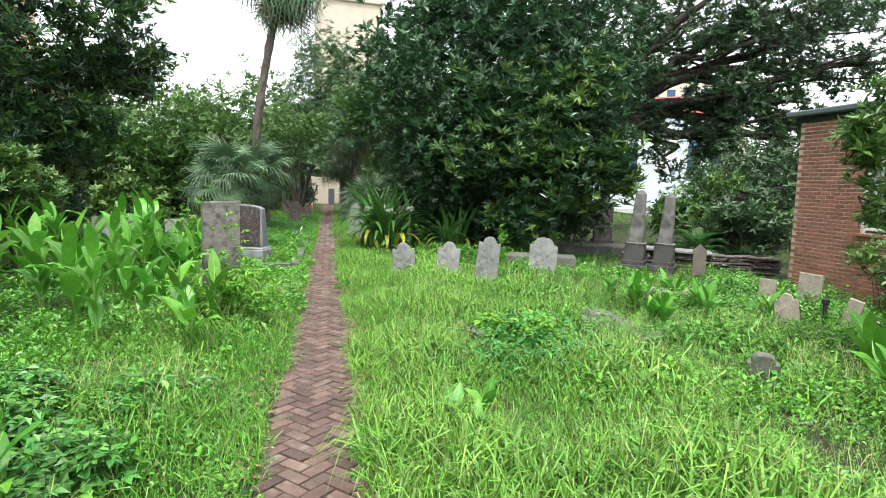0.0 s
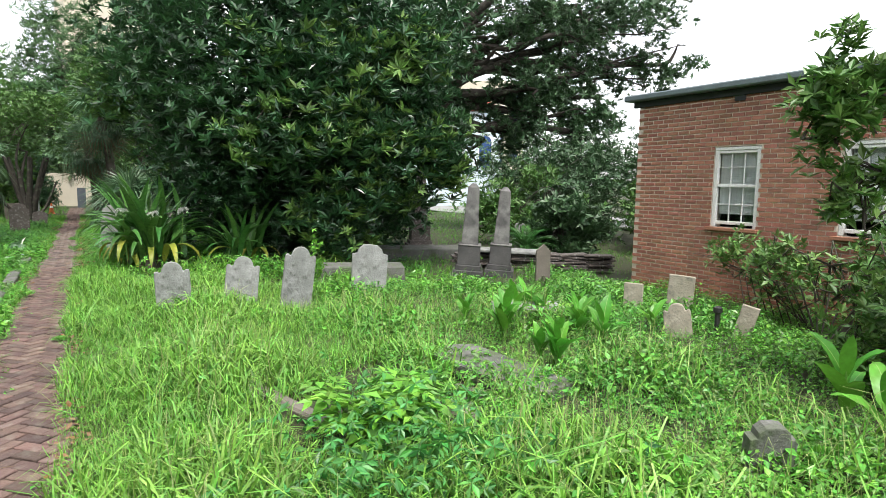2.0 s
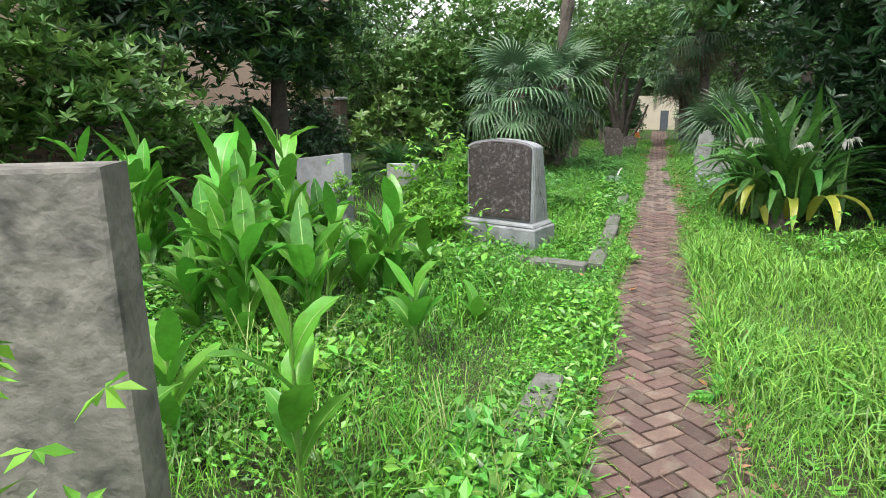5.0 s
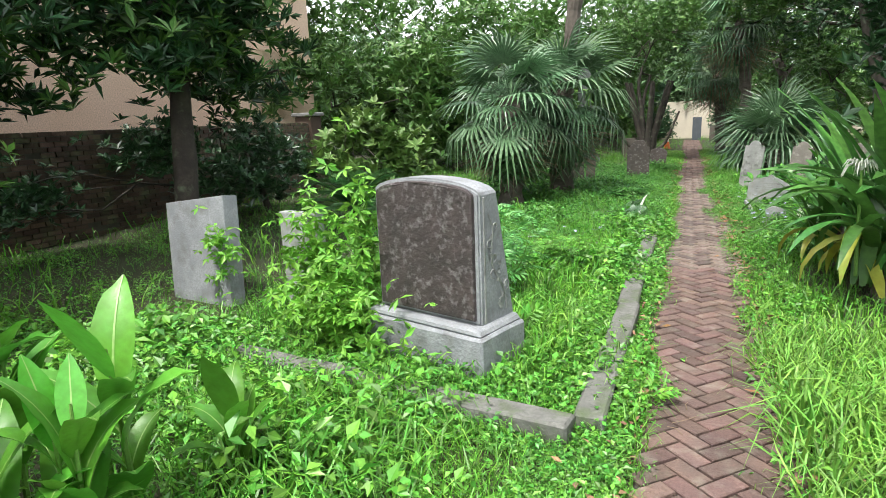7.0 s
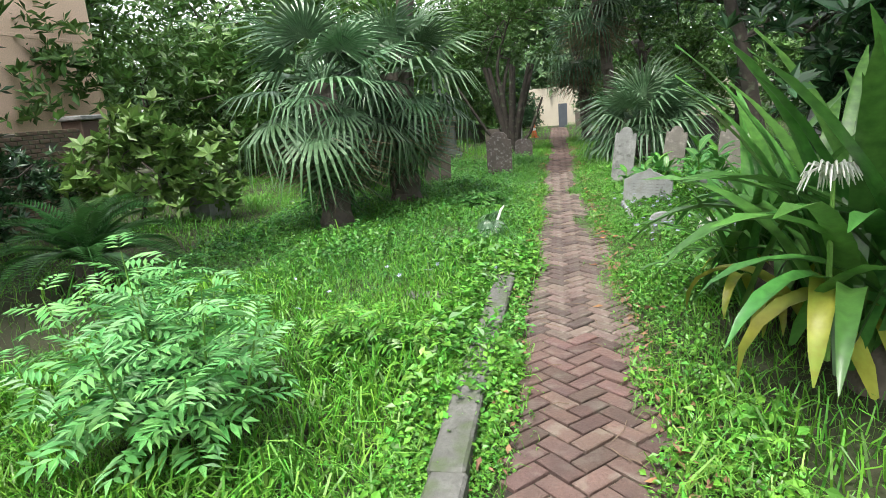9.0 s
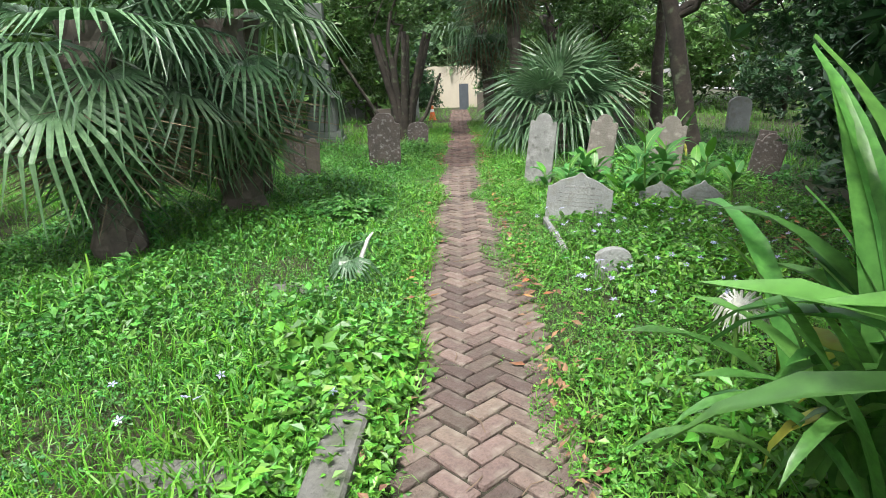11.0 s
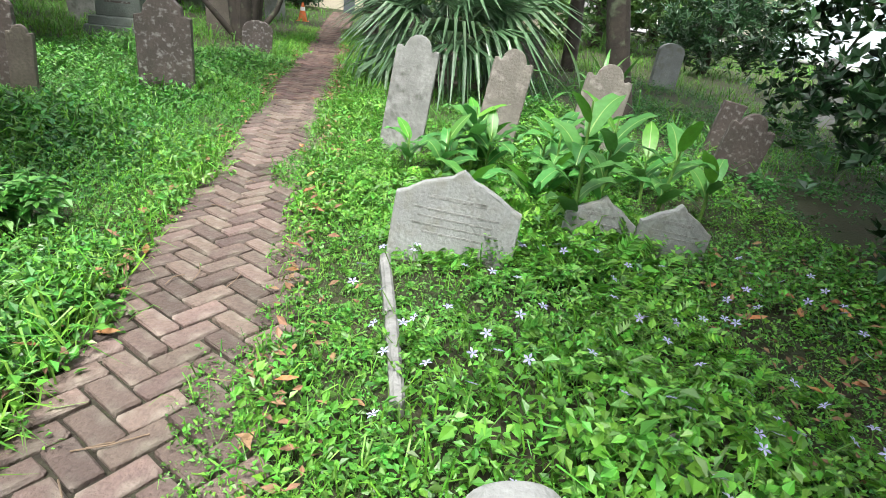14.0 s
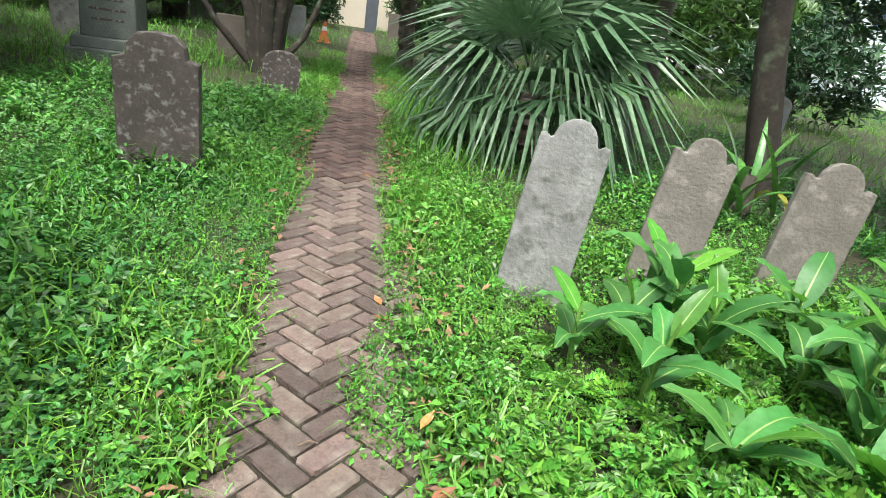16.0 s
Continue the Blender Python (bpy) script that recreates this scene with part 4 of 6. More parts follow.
tree("live_oak", "huge spreading live oak with heavy dark limbs behind the graves", (9.5, 23.0), (5.0, 0.55),
     [(8.0, 22.0, 9.0, 4.0, 4.0, 2.4, 1300), (13.0, 21.0, 8.4, 3.0, 3.0, 1.8, 650), (16.5, 19.6, 8.4, 2.6, 2.6, 1.6, 700), (14.5, 20.0, 5.2, 1.6, 1.8, 0.9, 300), (19.0, 19.5, 8.0, 2.4, 2.4, 1.8, 600), (17.6, 19.8, 5.2, 1.5, 1.4, 1.6, 420), (20.6, 19.0, 6.6, 1.3, 1.3, 1.2, 260), (10.6, 20.5, 5.6, 1.5, 1.5, 1.0, 300), (12.2, 20.0, 7.2, 1.8, 1.8, 1.6, 330), (14.6, 19.4, 6.9, 1.7, 1.7, 1.3, 260), (16.6, 19.6, 6.6, 1.5, 1.5, 1.5, 260), (15.2, 20.2, 4.4, 1.3, 1.3, 1.2, 420), (16.8, 19.0, 3.6, 1.2, 1.2, 1.3, 420), (13.4, 21.0, 3.4, 1.6, 1.4, 1.5, 480)], M_OAK, 0.22, 60, 0.15, 0.8, 8,
     limbs=[([(9.5, 23, 4.2), (11.0, 22, 5.8), (13.0, 21.4, 6.3), (15.0, 21.0, 5.9), (16.5, 20.6, 6.4), (18.4, 20.3, 6.2)], 0.36, 0.09), ([(15.0, 21.0, 5.9), (15.8, 20.6, 5.1), (16.6, 20.4, 4.2)], 0.14, 0.04), ([(11.0, 22, 5.8), (13, 21, 8.0), (15, 20, 9.6)], 0.25, 0.06)])
tree("vine_covered_shrub", "dark shade-side shrub thickly hung with glossy vines", (3.9, 18.9), (1.6, 0.1),
     [(3.9, 18.9, 1.2, 0.9, 1.5, 1.4, 1700), (4.3, 17.6, 1.8, 1.2, 1.5, 1.7, 1300), (4.3, 20.2, 1.9, 0.9, 0.8, 0.9, 500), (4.5, 19.6, 2.9, 1.1, 1.3, 1.0, 900), (4.0, 19.4, 0.7, 0.6, 0.9, 0.7, 500), (5.3, 21.6, 1.3, 0.9, 1.0, 1.2, 600), (5.9, 23.2, 1.7, 1.0, 1.0, 1.6, 600)], M_DARKLEAF, 0.12, 34, 0.2, 1.25, 6)
tree("shade_tree", "leaning dark-barked tree beside the leaning headstones", (4.05, 24.95), (4.5, 0.125),
     [(4.6, 26.0, 4.6, 2.0, 2.4, 1.6, 1300), (3.2, 28.5, 4.4, 2.2, 2.4, 1.8, 1200), (5.6, 23.6, 2.3, 1.2, 1.2, 0.9, 480), (6.2, 27.0, 2.6, 1.0, 1.3, 0.9, 220), (5.2, 22.6, 3.4, 1.5, 1.6, 1.1, 800)], M_DARKLEAF, 0.15, 40, 0.18, 0.95, 7, lean=(-0.95, 0.5))
tree("broadleaf_tree", "dense green tree overhanging the far stretch of path", (2.9, 33.0), (3.0, 0.15),
     [(2.9, 33.0, 3.6, 2.0, 2.2, 1.9, 1100), (2.0, 37.0, 3.6, 1.4, 2.2, 2.0, 800), (4.2, 31.0, 1.8, 1.2, 1.2, 1.2, 500)], M_MIDLEAF, 0.17, 40, 0.18, 0.9, 7)
tree("crape_myrtle", "many-stemmed tree in the lawn beside the path", (-1.35, 28.9), (1.9, 0.10),
     [(-1.4, 29.0, 3.6, 1.5, 1.6, 1.4, 900), (-1.9, 30.4, 3.0, 1.0, 1.2, 1.0, 400)], M_MIDLEAF, 0.13, 40, 0.2, 0.9, 7,
     limbs=[([(-1.35 + 0.10 * math.cos(q), 28.9 + 0.10 * math.sin(q), -0.05), (-1.35 + 0.22 * math.cos(q), 28.9 + 0.2 * math.sin(q), 0.8), (-1.35 + 0.7 * math.cos(q), 28.9 + 0.6 * math.sin(q), 2.4)], 0.13, 0.05) for q in (0.3, 1.4, 2.5, 3.6, 4.9, 5.7)] + [([(-1.55, 28.8, 0.15), (-2.0, 28.6, 0.7), (-2.7, 28.4, 1.9)], 0.06, 0.03), ([(-1.15, 28.8, 0.15), (-0.8, 28.7, 0.6), (-0.45, 28.8, 1.5)], 0.06, 0.03)])
tree("magnolia_tree", "tall dark evergreen against the peach house", (-6.3, 15.0), (3.5, 0.13),
     [(-6.0, 15.0, 3.4, 1.2, 1.4, 1.2, 850), (-5.5, 15.4, 5.2, 1.6, 1.8, 1.5, 700), (-7.0, 12.6, 4.4, 1.3, 1.7, 1.8, 900), (-6.9, 13.4, 2.7, 1.0, 1.5, 0.9, 450), (-6.6, 14.0, 6.8, 1.9, 2.2, 1.4, 700), (-7.3, 9.5, 5.2, 1.4, 1.8, 1.8, 600), (-4.5, 15.6, 4.2, 0.9, 1.0, 0.8, 220), (-6.4, 16.6, 2.4, 0.9, 1.0, 0.8, 260)], M_DARKLEAF, 0.22, 40, 0.17, 0.6, 9, M_MIDLEAF)
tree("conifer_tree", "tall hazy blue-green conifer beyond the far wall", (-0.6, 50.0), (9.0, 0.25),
     [(-0.6, 50.0, 9.5, 2.2, 2.2, 4.0, 900), (1.6, 52.0, 8.0, 2.6, 2.6, 5.0, 1000), (-3.6, 51.0, 6.0, 2.6, 2.6, 3.4, 800), (-0.4, 49.0, 5.0, 2.4, 2.0, 2.2, 700)], M_HAZELEAF, 0.42, 60, 0.15, 0.45, 8)
tree("overhanging_tree", "dark leafy tree arching above the path", (4.9, 29.8), (4.2, 0.12),
     [(1.6, 27.0, 5.2, 1.3, 2.0, 1.2, 700), (3.0, 25.5, 5.4, 1.3, 1.6, 1.0, 450), (0.9, 30.5, 4.8, 1.2, 2.0, 1.1, 600), (-2.8, 33.5, 4.2, 1.6, 2.0, 1.4, 700)], M_MIDLEAF, 0.18, 40, 0.18, 0.8, 7)
tree("yellow_green_shrub", "yellow-green leafy shrub near the boundary wall", (-6.4, 9.6), (1.2, 0.06),
     [(-6.4, 9.6, 1.9, 1.0, 1.3, 0.9, 800), (-7.2, 7.6, 2.4, 1.1, 1.4, 1.4, 900), (-7.4, 4.5, 2.4, 1.2, 1.6, 1.6, 700)], M_MIDLEAF, 0.13, 40, 0.2, 0.9, 7, M_NEWLEAF, category="shrub")
tree("pale_leaf_shrub", "pale green leafy shrub over the broad-leaved plants", (-5.3, 11.2), (1.0, 0.05),
     [(-5.2, 11.2, 1.6, 0.8, 0.9, 0.7, 650), (-5.6, 10.4, 2.1, 0.6, 0.7, 0.5, 300)], M_MIDLEAF, 0.13, 40, 0.2, 0.9, 7, M_NEWLEAF, category="shrub")
tree("dark_shrub", "dark shrub in the shade of the boundary wall", (-7.4, 18.2), (1.0, 0.05),
     [(-7.5, 17.0, 1.0, 0.9, 1.6, 0.9, 700), (-7.6, 18.6, 0.7, 0.6, 1.0, 0.6, 300), (-7.9, 13.5, 0.6, 0.5, 1.2, 0.6, 260)], M_DARKLEAF, 0.14, 40, 0.2, 0.9, 7, category="shrub")
for bx, by, h, r, lf in ((-6.5, 27.5, 5.2, 2.6, M_MIDLEAF), (-10.5, 30, 7.0, 3.4, M_MIDLEAF), (-4.6, 36.5, 7.4, 2.6, M_MIDLEAF), (-8.0, 36, 6.4, 3.0, M_MIDLEAF), (-15, 38, 6.0, 4.5, M_HAZELEAF), (-7.5, 44, 6.5, 3.8, M_HAZELEAF), (-1.8, 47.5, 7.0, 2.6, M_HAZELEAF), (5.5, 48, 8.5, 3.6, M_HAZELEAF), (8.5, 38, 6.0, 3.5, M_MIDLEAF), (-12.5, 24, 6.0, 2.6, M_MIDLEAF), (14, 45, 7, 4.5, M_HAZELEAF), (-22, 52, 8, 6, M_HAZELEAF)):
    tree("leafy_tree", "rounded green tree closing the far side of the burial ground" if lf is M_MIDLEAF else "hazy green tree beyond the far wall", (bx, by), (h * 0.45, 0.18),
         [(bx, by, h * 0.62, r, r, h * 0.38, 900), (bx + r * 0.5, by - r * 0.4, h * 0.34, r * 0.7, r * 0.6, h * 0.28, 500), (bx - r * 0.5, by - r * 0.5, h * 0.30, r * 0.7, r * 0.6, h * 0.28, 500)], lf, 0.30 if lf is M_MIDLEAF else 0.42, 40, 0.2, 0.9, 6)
for bx, by, h, r, lf in ((13.0, 16.6, 3.0, 1.8, M_OAK), (17.0, 15.4, 3.4, 2.2, M_OAK), (21.5, 18.0, 4.4, 2.8, M_OAK), (14.6, 13.4, 2.4, 1.6, M_MIDLEAF), (11.2, 15.6, 2.0, 1.4, M_MIDLEAF), (15.5, 19.0, 4.0, 2.4, M_OAK), (19.5, 25.0, 4.4, 2.6, M_OAK), (10.0, 12.6, 1.3, 0.9, M_OAK), (-3.2, 43.2, 2.4, 1.6, M_MIDLEAF), (-6.2, 42.8, 2.8, 1.8, M_MIDLEAF), (2.6, 43.2, 2.2, 1.3, M_MIDLEAF), (5.2, 43.0, 2.6, 1.6, M_MIDLEAF), (24.0, 32.0, 5.0, 3.0, M_MIDLEAF)):
    tree("bush", "green bush at the edge of the burial ground", (bx, by), (h * 0.5, 0.08), [(bx, by, h * 0.5, r, r, h * 0.5, 1100)], lf, 0.2, 40, 0.22, 0.8, 6, category="shrub")
tree("broadleaf_shrub", "bright large-leaved shrub before the end of the old wall", (-6.3, 19.6), (0.7, 0.03),
     [(-6.3, 19.6, 0.95, 0.8, 0.7, 0.65, 240), (-5.6, 20.3, 0.7, 0.6, 0.6, 0.5, 140)], M_NEWLEAF, 0.20, 40, 0.25, 1.1, 7, category="shrub")
for bx, by, r, h in ((-1.75, 42.4, 1.05, 2.6), (1.85, 42.2, 1.0, 2.4)):
    tree("bush", "dark bush flanking the far end of the path", (bx, by), (h * 0.5, 0.08), [(bx, by, h * 0.5, r, r, h * 0.5, 900)], M_DARKLEAF, 0.2, 40, 0.22, 0.8, 6, category="shrub")
for bx, by, r, h in ((8.8, 31.5, 1.4, 2.4),):
    tree("bush", "dark green bush in front of the pale far wall", (bx, by), (h * 0.5, 0.08), [(bx, by, h * 0.55, r, r, h * 0.45, 700)], M_DARKLEAF, 0.2, 40, 0.22, 0.8, 6, category="shrub")
tree("climbing_shrub", "sprawling leafy shrub with bare reddish stems against the brick house", (7.7, 5.6), (0.5, 0.03),
     [(7.9, 5.9, 0.6, 0.5, 0.7, 0.45, 260), (7.0, 4.6, 0.75, 0.8, 0.7, 0.6, 560), (8.2, 6.9, 0.75, 0.35, 0.5, 0.4, 120), (6.3, 4.4, 0.45, 0.6, 0.6, 0.4, 300), (8.1, 5.2, 1.15, 0.35, 0.5, 0.3, 110)], M_MIDLEAF, 0.11, 40, 0.22, 0.9, 6, M_NEWLEAF, category="shrub",
     limbs=[([(7.7 + 0.1 * q, 5.8 + 0.08 * q, 0), (7.75 + 0.05 * q, 5.9 + 0.18 * q, 0.5), (7.9 + 0.07 * q, 6.1 + 0.3 * q, 0.95 - 0.05 * abs(q)), (7.6 + 0.1 * q, 5.9 + 0.4 * q, 0.75)], 0.012, 0.004) for q in range(-5, 6)] + [([(7.9, 6.4 + 0.1 * q, 0.0), (7.7 + 0.06 * q, 6.5 + 0.12 * q, 0.6), (7.5 + 0.05 * q, 6.3 + 0.2 * q, 0.55)], 0.008, 0.003) for q in range(-4, 5)])
tree("street_side_tree", "young leafy tree in front of the brick house", (5.9, 4.0), (1.7, 0.04),
     [(5.35, 4.5, 2.35, 0.42, 0.42, 0.45, 330), (5.35, 4.42, 1.65, 0.22, 0.22, 0.3, 90), (5.7, 3.7, 2.6, 0.7, 0.6, 0.6, 420)], M_MIDLEAF, 0.12, 30, 0.2, 0.8, 6, M_NEWLEAF)


# ---- palms ----
def frond(name, material, seed, segs=26, droop=0.35, petiole=0.75, size=0.85):
    r = np.random.default_rng(seed)
    g = [(*tube([(0, 0, 0), (petiole * 0.5, 0, 0.04), (petiole, 0, 0)], [0.016, 0.012, 0.008], 5), 0)]
    for a in np.linspace(-2.05, 2.05, segs):
        L = size * (0.72 + 0.28 * math.cos(a * 0.7)) * r.uniform(0.9, 1.08)
        w = 0.026 * size / 0.85
        ca, sa = math.cos(a), math.sin(a)
        dd = droop * r.uniform(0.7, 1.4)
        v, f = [], []
        for t, k, z in ((0, 0.25, 0), (0.3, 1, 0.03), (0.65, 0.8, -0.10 * dd), (1.0, 0.08, -0.75 * dd)):
            x, y = petiole + L * t * ca * (1 - 0.10 * t * dd), L * t * sa * (1 - 0.10 * t * dd)
            v += [(x - sa * w * k, y + ca * w * k, z + 0.012 * k), (x, y, z), (x + sa * w * k, y - ca * w * k, z + 0.012 * k)]
        for q in range(3):
            o = q * 3
            f += [(o, o + 1, o + 4, o + 3), (o + 1, o + 2, o + 5, o + 4)]
        g.append((v, f, 0))
    return raw_mesh(name, g, [material])


FR = [frond("frond", M_PALM, 1), frond("frond", M_PALM, 2, 24, 0.6), frond("frond", M_PALM, 3, 22, 0.9, 0.6)]
FD = [frond("dead_frond", M_PALMDEAD, 4, 18, 1.3, 0.5, 0.6)]


def fan_palm(label, x, y, h, r, n, scale=1.0, dead=6, lean=(0, 0), low=-35, name="fan_palm"):
    ob = thing(name, label, "palm", x, y)
    k = 14 if h < 3 else 30
    P = np.stack([lean[0] * np.linspace(0, 1, k) ** 2, lean[1] * np.linspace(0, 1, k) ** 2, np.linspace(-0.08, h, k)], -1)
    rad = np.array([r * (1.15 if q % 2 else 0.95) * (1.2 - 0.2 * q / k) for q in range(k)])
    part("trunk", raw_mesh("trunk", [(*tube(P, rad, 10, 0.12), 0)], [M_PALMBARK]), ob, "rough grey-brown trunk with old leaf bases")
    for q in range(n):
        u = q / max(1, n - 1)
        pit = -78 + (78 - low) * u ** (0.9 if low > -60 else 0.72)
        s = scale * rng.uniform(0.85, 1.1)
        part("frond", FR[0 if u < 0.35 else (1 if u < 0.7 else 2)], ob, m=pose(P[-1][0], P[-1][1], h - 0.05 - 0.25 * u * min(1, h), 0, pit + rng.uniform(-8, 8), q * 137.5 + rng.uniform(-10, 10)) @ Matrix.Diagonal((s, s, s, 1)))
    for q in range(dead):
        part("dead_frond", FD[0], ob, "hanging dry brown frond", pose(P[-1][0], P[-1][1], h - 0.25, 0, rng.uniform(62, 84), q * 360 / dead + rng.uniform(-15, 15)) @ Matrix.Diagonal((scale, scale, scale, 1)))
    return ob


fan_palm("thick fan palm with drooping grey-green fronds beside the path", -2.4, 20.6, 2.0, 0.19, 36, 0.95, 16, low=-80)
fan_palm("fan palm with drooping fronds, ivy at its foot", -3.05, 19.35, 1.9, 0.17, 36, 0.93, 14, low=-80)
fan_palm("smaller fan palm behind the others", -4.0, 22.4, 1.5, 0.16, 18, 0.95, 5, low=-55)
fan_palm("tall slender palm with a shaggy crown", -2.6, 21.8, 8.7, 0.125, 26, 1.25, 26, (1.15, 0.2), -50, "tall_palm")
fan_palm("fan palm with pale-edged fronds at the path's side", 1.8, 25.9, 0.6, 0.14, 26, 1.15, 3, low=2)
fan_palm("leaning fan palm above the path's far end", 0.9, 32.5, 3.0, 0.14, 18, 1.1, 10, (-0.3, 0), -40)
fan_palm("shaggy palm with hanging dry fronds over the path", 1.5, 30.0, 4.2, 0.14, 16, 1.1, 18, (-0.4, 0.3), -40)


def feather_frond(L=0.95, pairs=26):
    """A stiff arching frond with narrow leaflets in two rows."""
    t = np.linspace(0, 1, 12)
    rib = np.stack([L * (t - 0.12 * t ** 3), 0 * t, L * (0.42 * t - 0.62 * t ** 2.2)], -1)
    g = [(*tube(rib, np.linspace(0.009, 0.003, 12), 5), 0)]
    u = np.repeat(np.linspace(0.12, 0.99, pairs), 2)
    sd = np.tile((1.0, -1.0), pairs)
    loc = np.stack([np.interp(u, t, rib[:, q]) for q in range(3)], -1)
    k = 0.20 * np.sin(np.pi * (0.18 + 0.72 * u)) * L
    g.append((*scatter(np.array(LEAF2_V) * (1, 0.28, 1), LEAF2_F, turns(sd * (1.25 - 0.5 * u), -0.12, sd * 0.35), loc, k), 0))
    return raw_mesh("frond", g, [M_SAGO])


SAGO = feather_frond()


def sago(label, x, y, n, scale):
    ob = thing("sago_palm", label, "palm", x, y)
    part("trunk", raw_mesh("trunk", [(*tube([(0, 0, -0.05), (0, 0, 0.12), (0, 0, 0.24), (0, 0, 0.30)], [0.13, 0.14, 0.11, 0.04], 10, 0.15), 0)], [M_PALMBARK]), ob, "rough stubby trunk")
    for q in range(n):
        u = q / n
        s = scale * rng.uniform(0.88, 1.08)
        part("frond", SAGO, ob, m=pose(0, 0, 0.25, 0, -58 + 62 * u + rng.uniform(-5, 5), q * 137.5) @ Matrix.Diagonal((s, s, s, 1)))
    return ob


sago("low sago palm with arching feathered fronds by the wall", -4.75, 16.8, 30, 1.05)
sago("dark sago palm beyond the obelisks", 8.9, 12.7, 24, 0.9)


# ---- broad-leaved plants ----
def strap(name, L, W, arch, material, seg=7, wave=0.0, tipk=0.06, rib=None, taper=0.6):
    """A long leaf with a folded middle, arching over."""
    v, f = [], []
    x = z = 0.0
    for q in range(seg + 1):
        t = q / seg
        w = W * (math.sin(math.pi * min(1, 0.16 + 0.84 * t)) ** taper if t < 1 else tipk) * (1 if t > 0 else 0.55)
        wv = wave * math.sin(q * 2.1)
        v += [(x, w / 2, z + 0.22 * w + wv), (x, 0, z), (x, -w / 2, z + 0.22 * w - wv)]
        an = radians(80) - radians(arch) * t ** 1.3
        x += L / seg * math.cos(an); z += L / seg * math.sin(an)
    for q in range(seg):
        o = q * 3
        f += [(o, o + 1, o + 4, o + 3), (o + 1, o + 2, o + 5, o + 4)]
    if not rib:
        return raw_mesh(name, [(v, f, 0)], [material], True)
    m = np.array(v[1::3])
    k = np.linspace(0.005, 0.0012, len(m))
    r = np.stack([m + np.stack([-0.0015 + 0 * k, k, 0.0035 + 0 * k], -1), m + np.stack([-0.0015 + 0 * k, -k, 0.0035 + 0 * k], -1)], 1).reshape(-1, 3)
    return raw_mesh(name, [(v, f, 0), (r, [(2 * q, 2 * q + 1, 2 * q + 3, 2 * q + 2) for q in range(len(m) - 1)], 1)], [material, rib], True)


CRL = [strap("leaf", 1.30, 0.092, 42, M_CRINUM, 8, 0.006), strap("leaf", 1.20, 0.096, 88, M_CRINUM, 9, 0.008), strap("leaf", 1.15, 0.086, 125, M_CRINUM, 10, 0.006)]
CRY = strap("yellow_leaf", 0.95, 0.10, 165, M_CRINUMY, 9)
flower_bits = []
for q in range(30):
    a = q * 2.4
    k, d = 0.55 + 0.45 * ((q * 0.618) % 1), 0.05 * ((q * 0.37) % 1)
    P = [(0, 0, 0), (0.05 * k * math.cos(a), 0.05 * k * math.sin(a), 0.06), (0.10 * k * math.cos(a), 0.10 * k * math.sin(a), 0.08 - d), (0.135 * k * math.cos(a), 0.135 * k * math.sin(a), 0.03 - 1.6 * d)]
    flower_bits.append((*tube(P, [0.004, 0.007, 0.006, 0.002], 4), 0))
FLOWER = raw_mesh("flower_head", flower_bits, [M_PETAL])
SCAPE = raw_mesh("flower_stalk", [(*tube([(0, 0, 0), (0.03, 0, 0.4), (0.05, 0, 0.85)], [0.016, 0.014, 0.010], 6), 0)], [M_STALK])


def crinum(label, x, y, n, scale, blooms, turn=0):
    ob = thing("crinum_lily", label, "lily plant", x, y, -0.03, turn)
    part("bulb", raw_mesh("bulb", [(*tube([(0, 0, 0), (0, 0, 0.15), (0.02, 0, 0.4)], [0.16 * scale, 0.13 * scale, 0.06 * scale], 9, 0.15), 0)], [M_PALMBARK], True), ob, "brown sheathed base")
    for q in range(n):
        u = q / n
        s = scale * rng.uniform(0.85, 1.12)
        dx, dy = rng.normal(0, 0.16, 2) * scale
        a = q * 137.5 + rng.uniform(-15, 15)
        yellow = u > 0.88
        # leaves towards the path are trodden short
        if 1.1 < scale < 1.2 and (math.cos(math.radians(a)) < -0.5 or math.sin(math.radians(a)) < -0.6):
            s *= 0.66
        me = CRY if yellow else CRL[0 if u < 0.34 else (1 if u < 0.66 else 2)]
        part("yellow_leaf" if yellow else "leaf", me, ob, "yellowing drooping strap leaf" if yellow else "", pose(dx, dy, 0.14 * scale * rng.uniform(0.4, 1.3), 0, 20 * u, a) @ Matrix.Diagonal((s, s, s, 1)))
    for bx, by, bz in blooms:
        st = part("flower_stalk", SCAPE, ob, "", pose(bx * 0.7, by * 0.7, bz - 0.85 * scale, 0, 0, math.degrees(math.atan2(by, bx))))
        part("flower_head", FLOWER, st, "white spidery flower cluster", pose(0.05, 0, 0.85, 10, 10, rng.uniform(0, 360)) @ Matrix.Diagonal((1.05, 1.05, 1.05, 1)))
    return ob


crinum("large crinum lily with dark strap leaves and white flower heads", 1.5, 14.85, 84, 1.3, [(-0.55, -0.35, 1.34), (0.05, -0.70, 1.30), (0.75, -0.5, 1.36)])
crinum("crinum lily clump with arching strap leaves beside the path", 1.32, 15.95, 76, 1.12, [(-0.30, 1.08, 0.50)])
crinum("smaller crinum lily with upright strap leaves", 3.15, 14.3, 40, 1.05, [])
crinum("dark strap-leaved lily at the shaded edge", 3.3, 24.2, 16, 0.7, [])

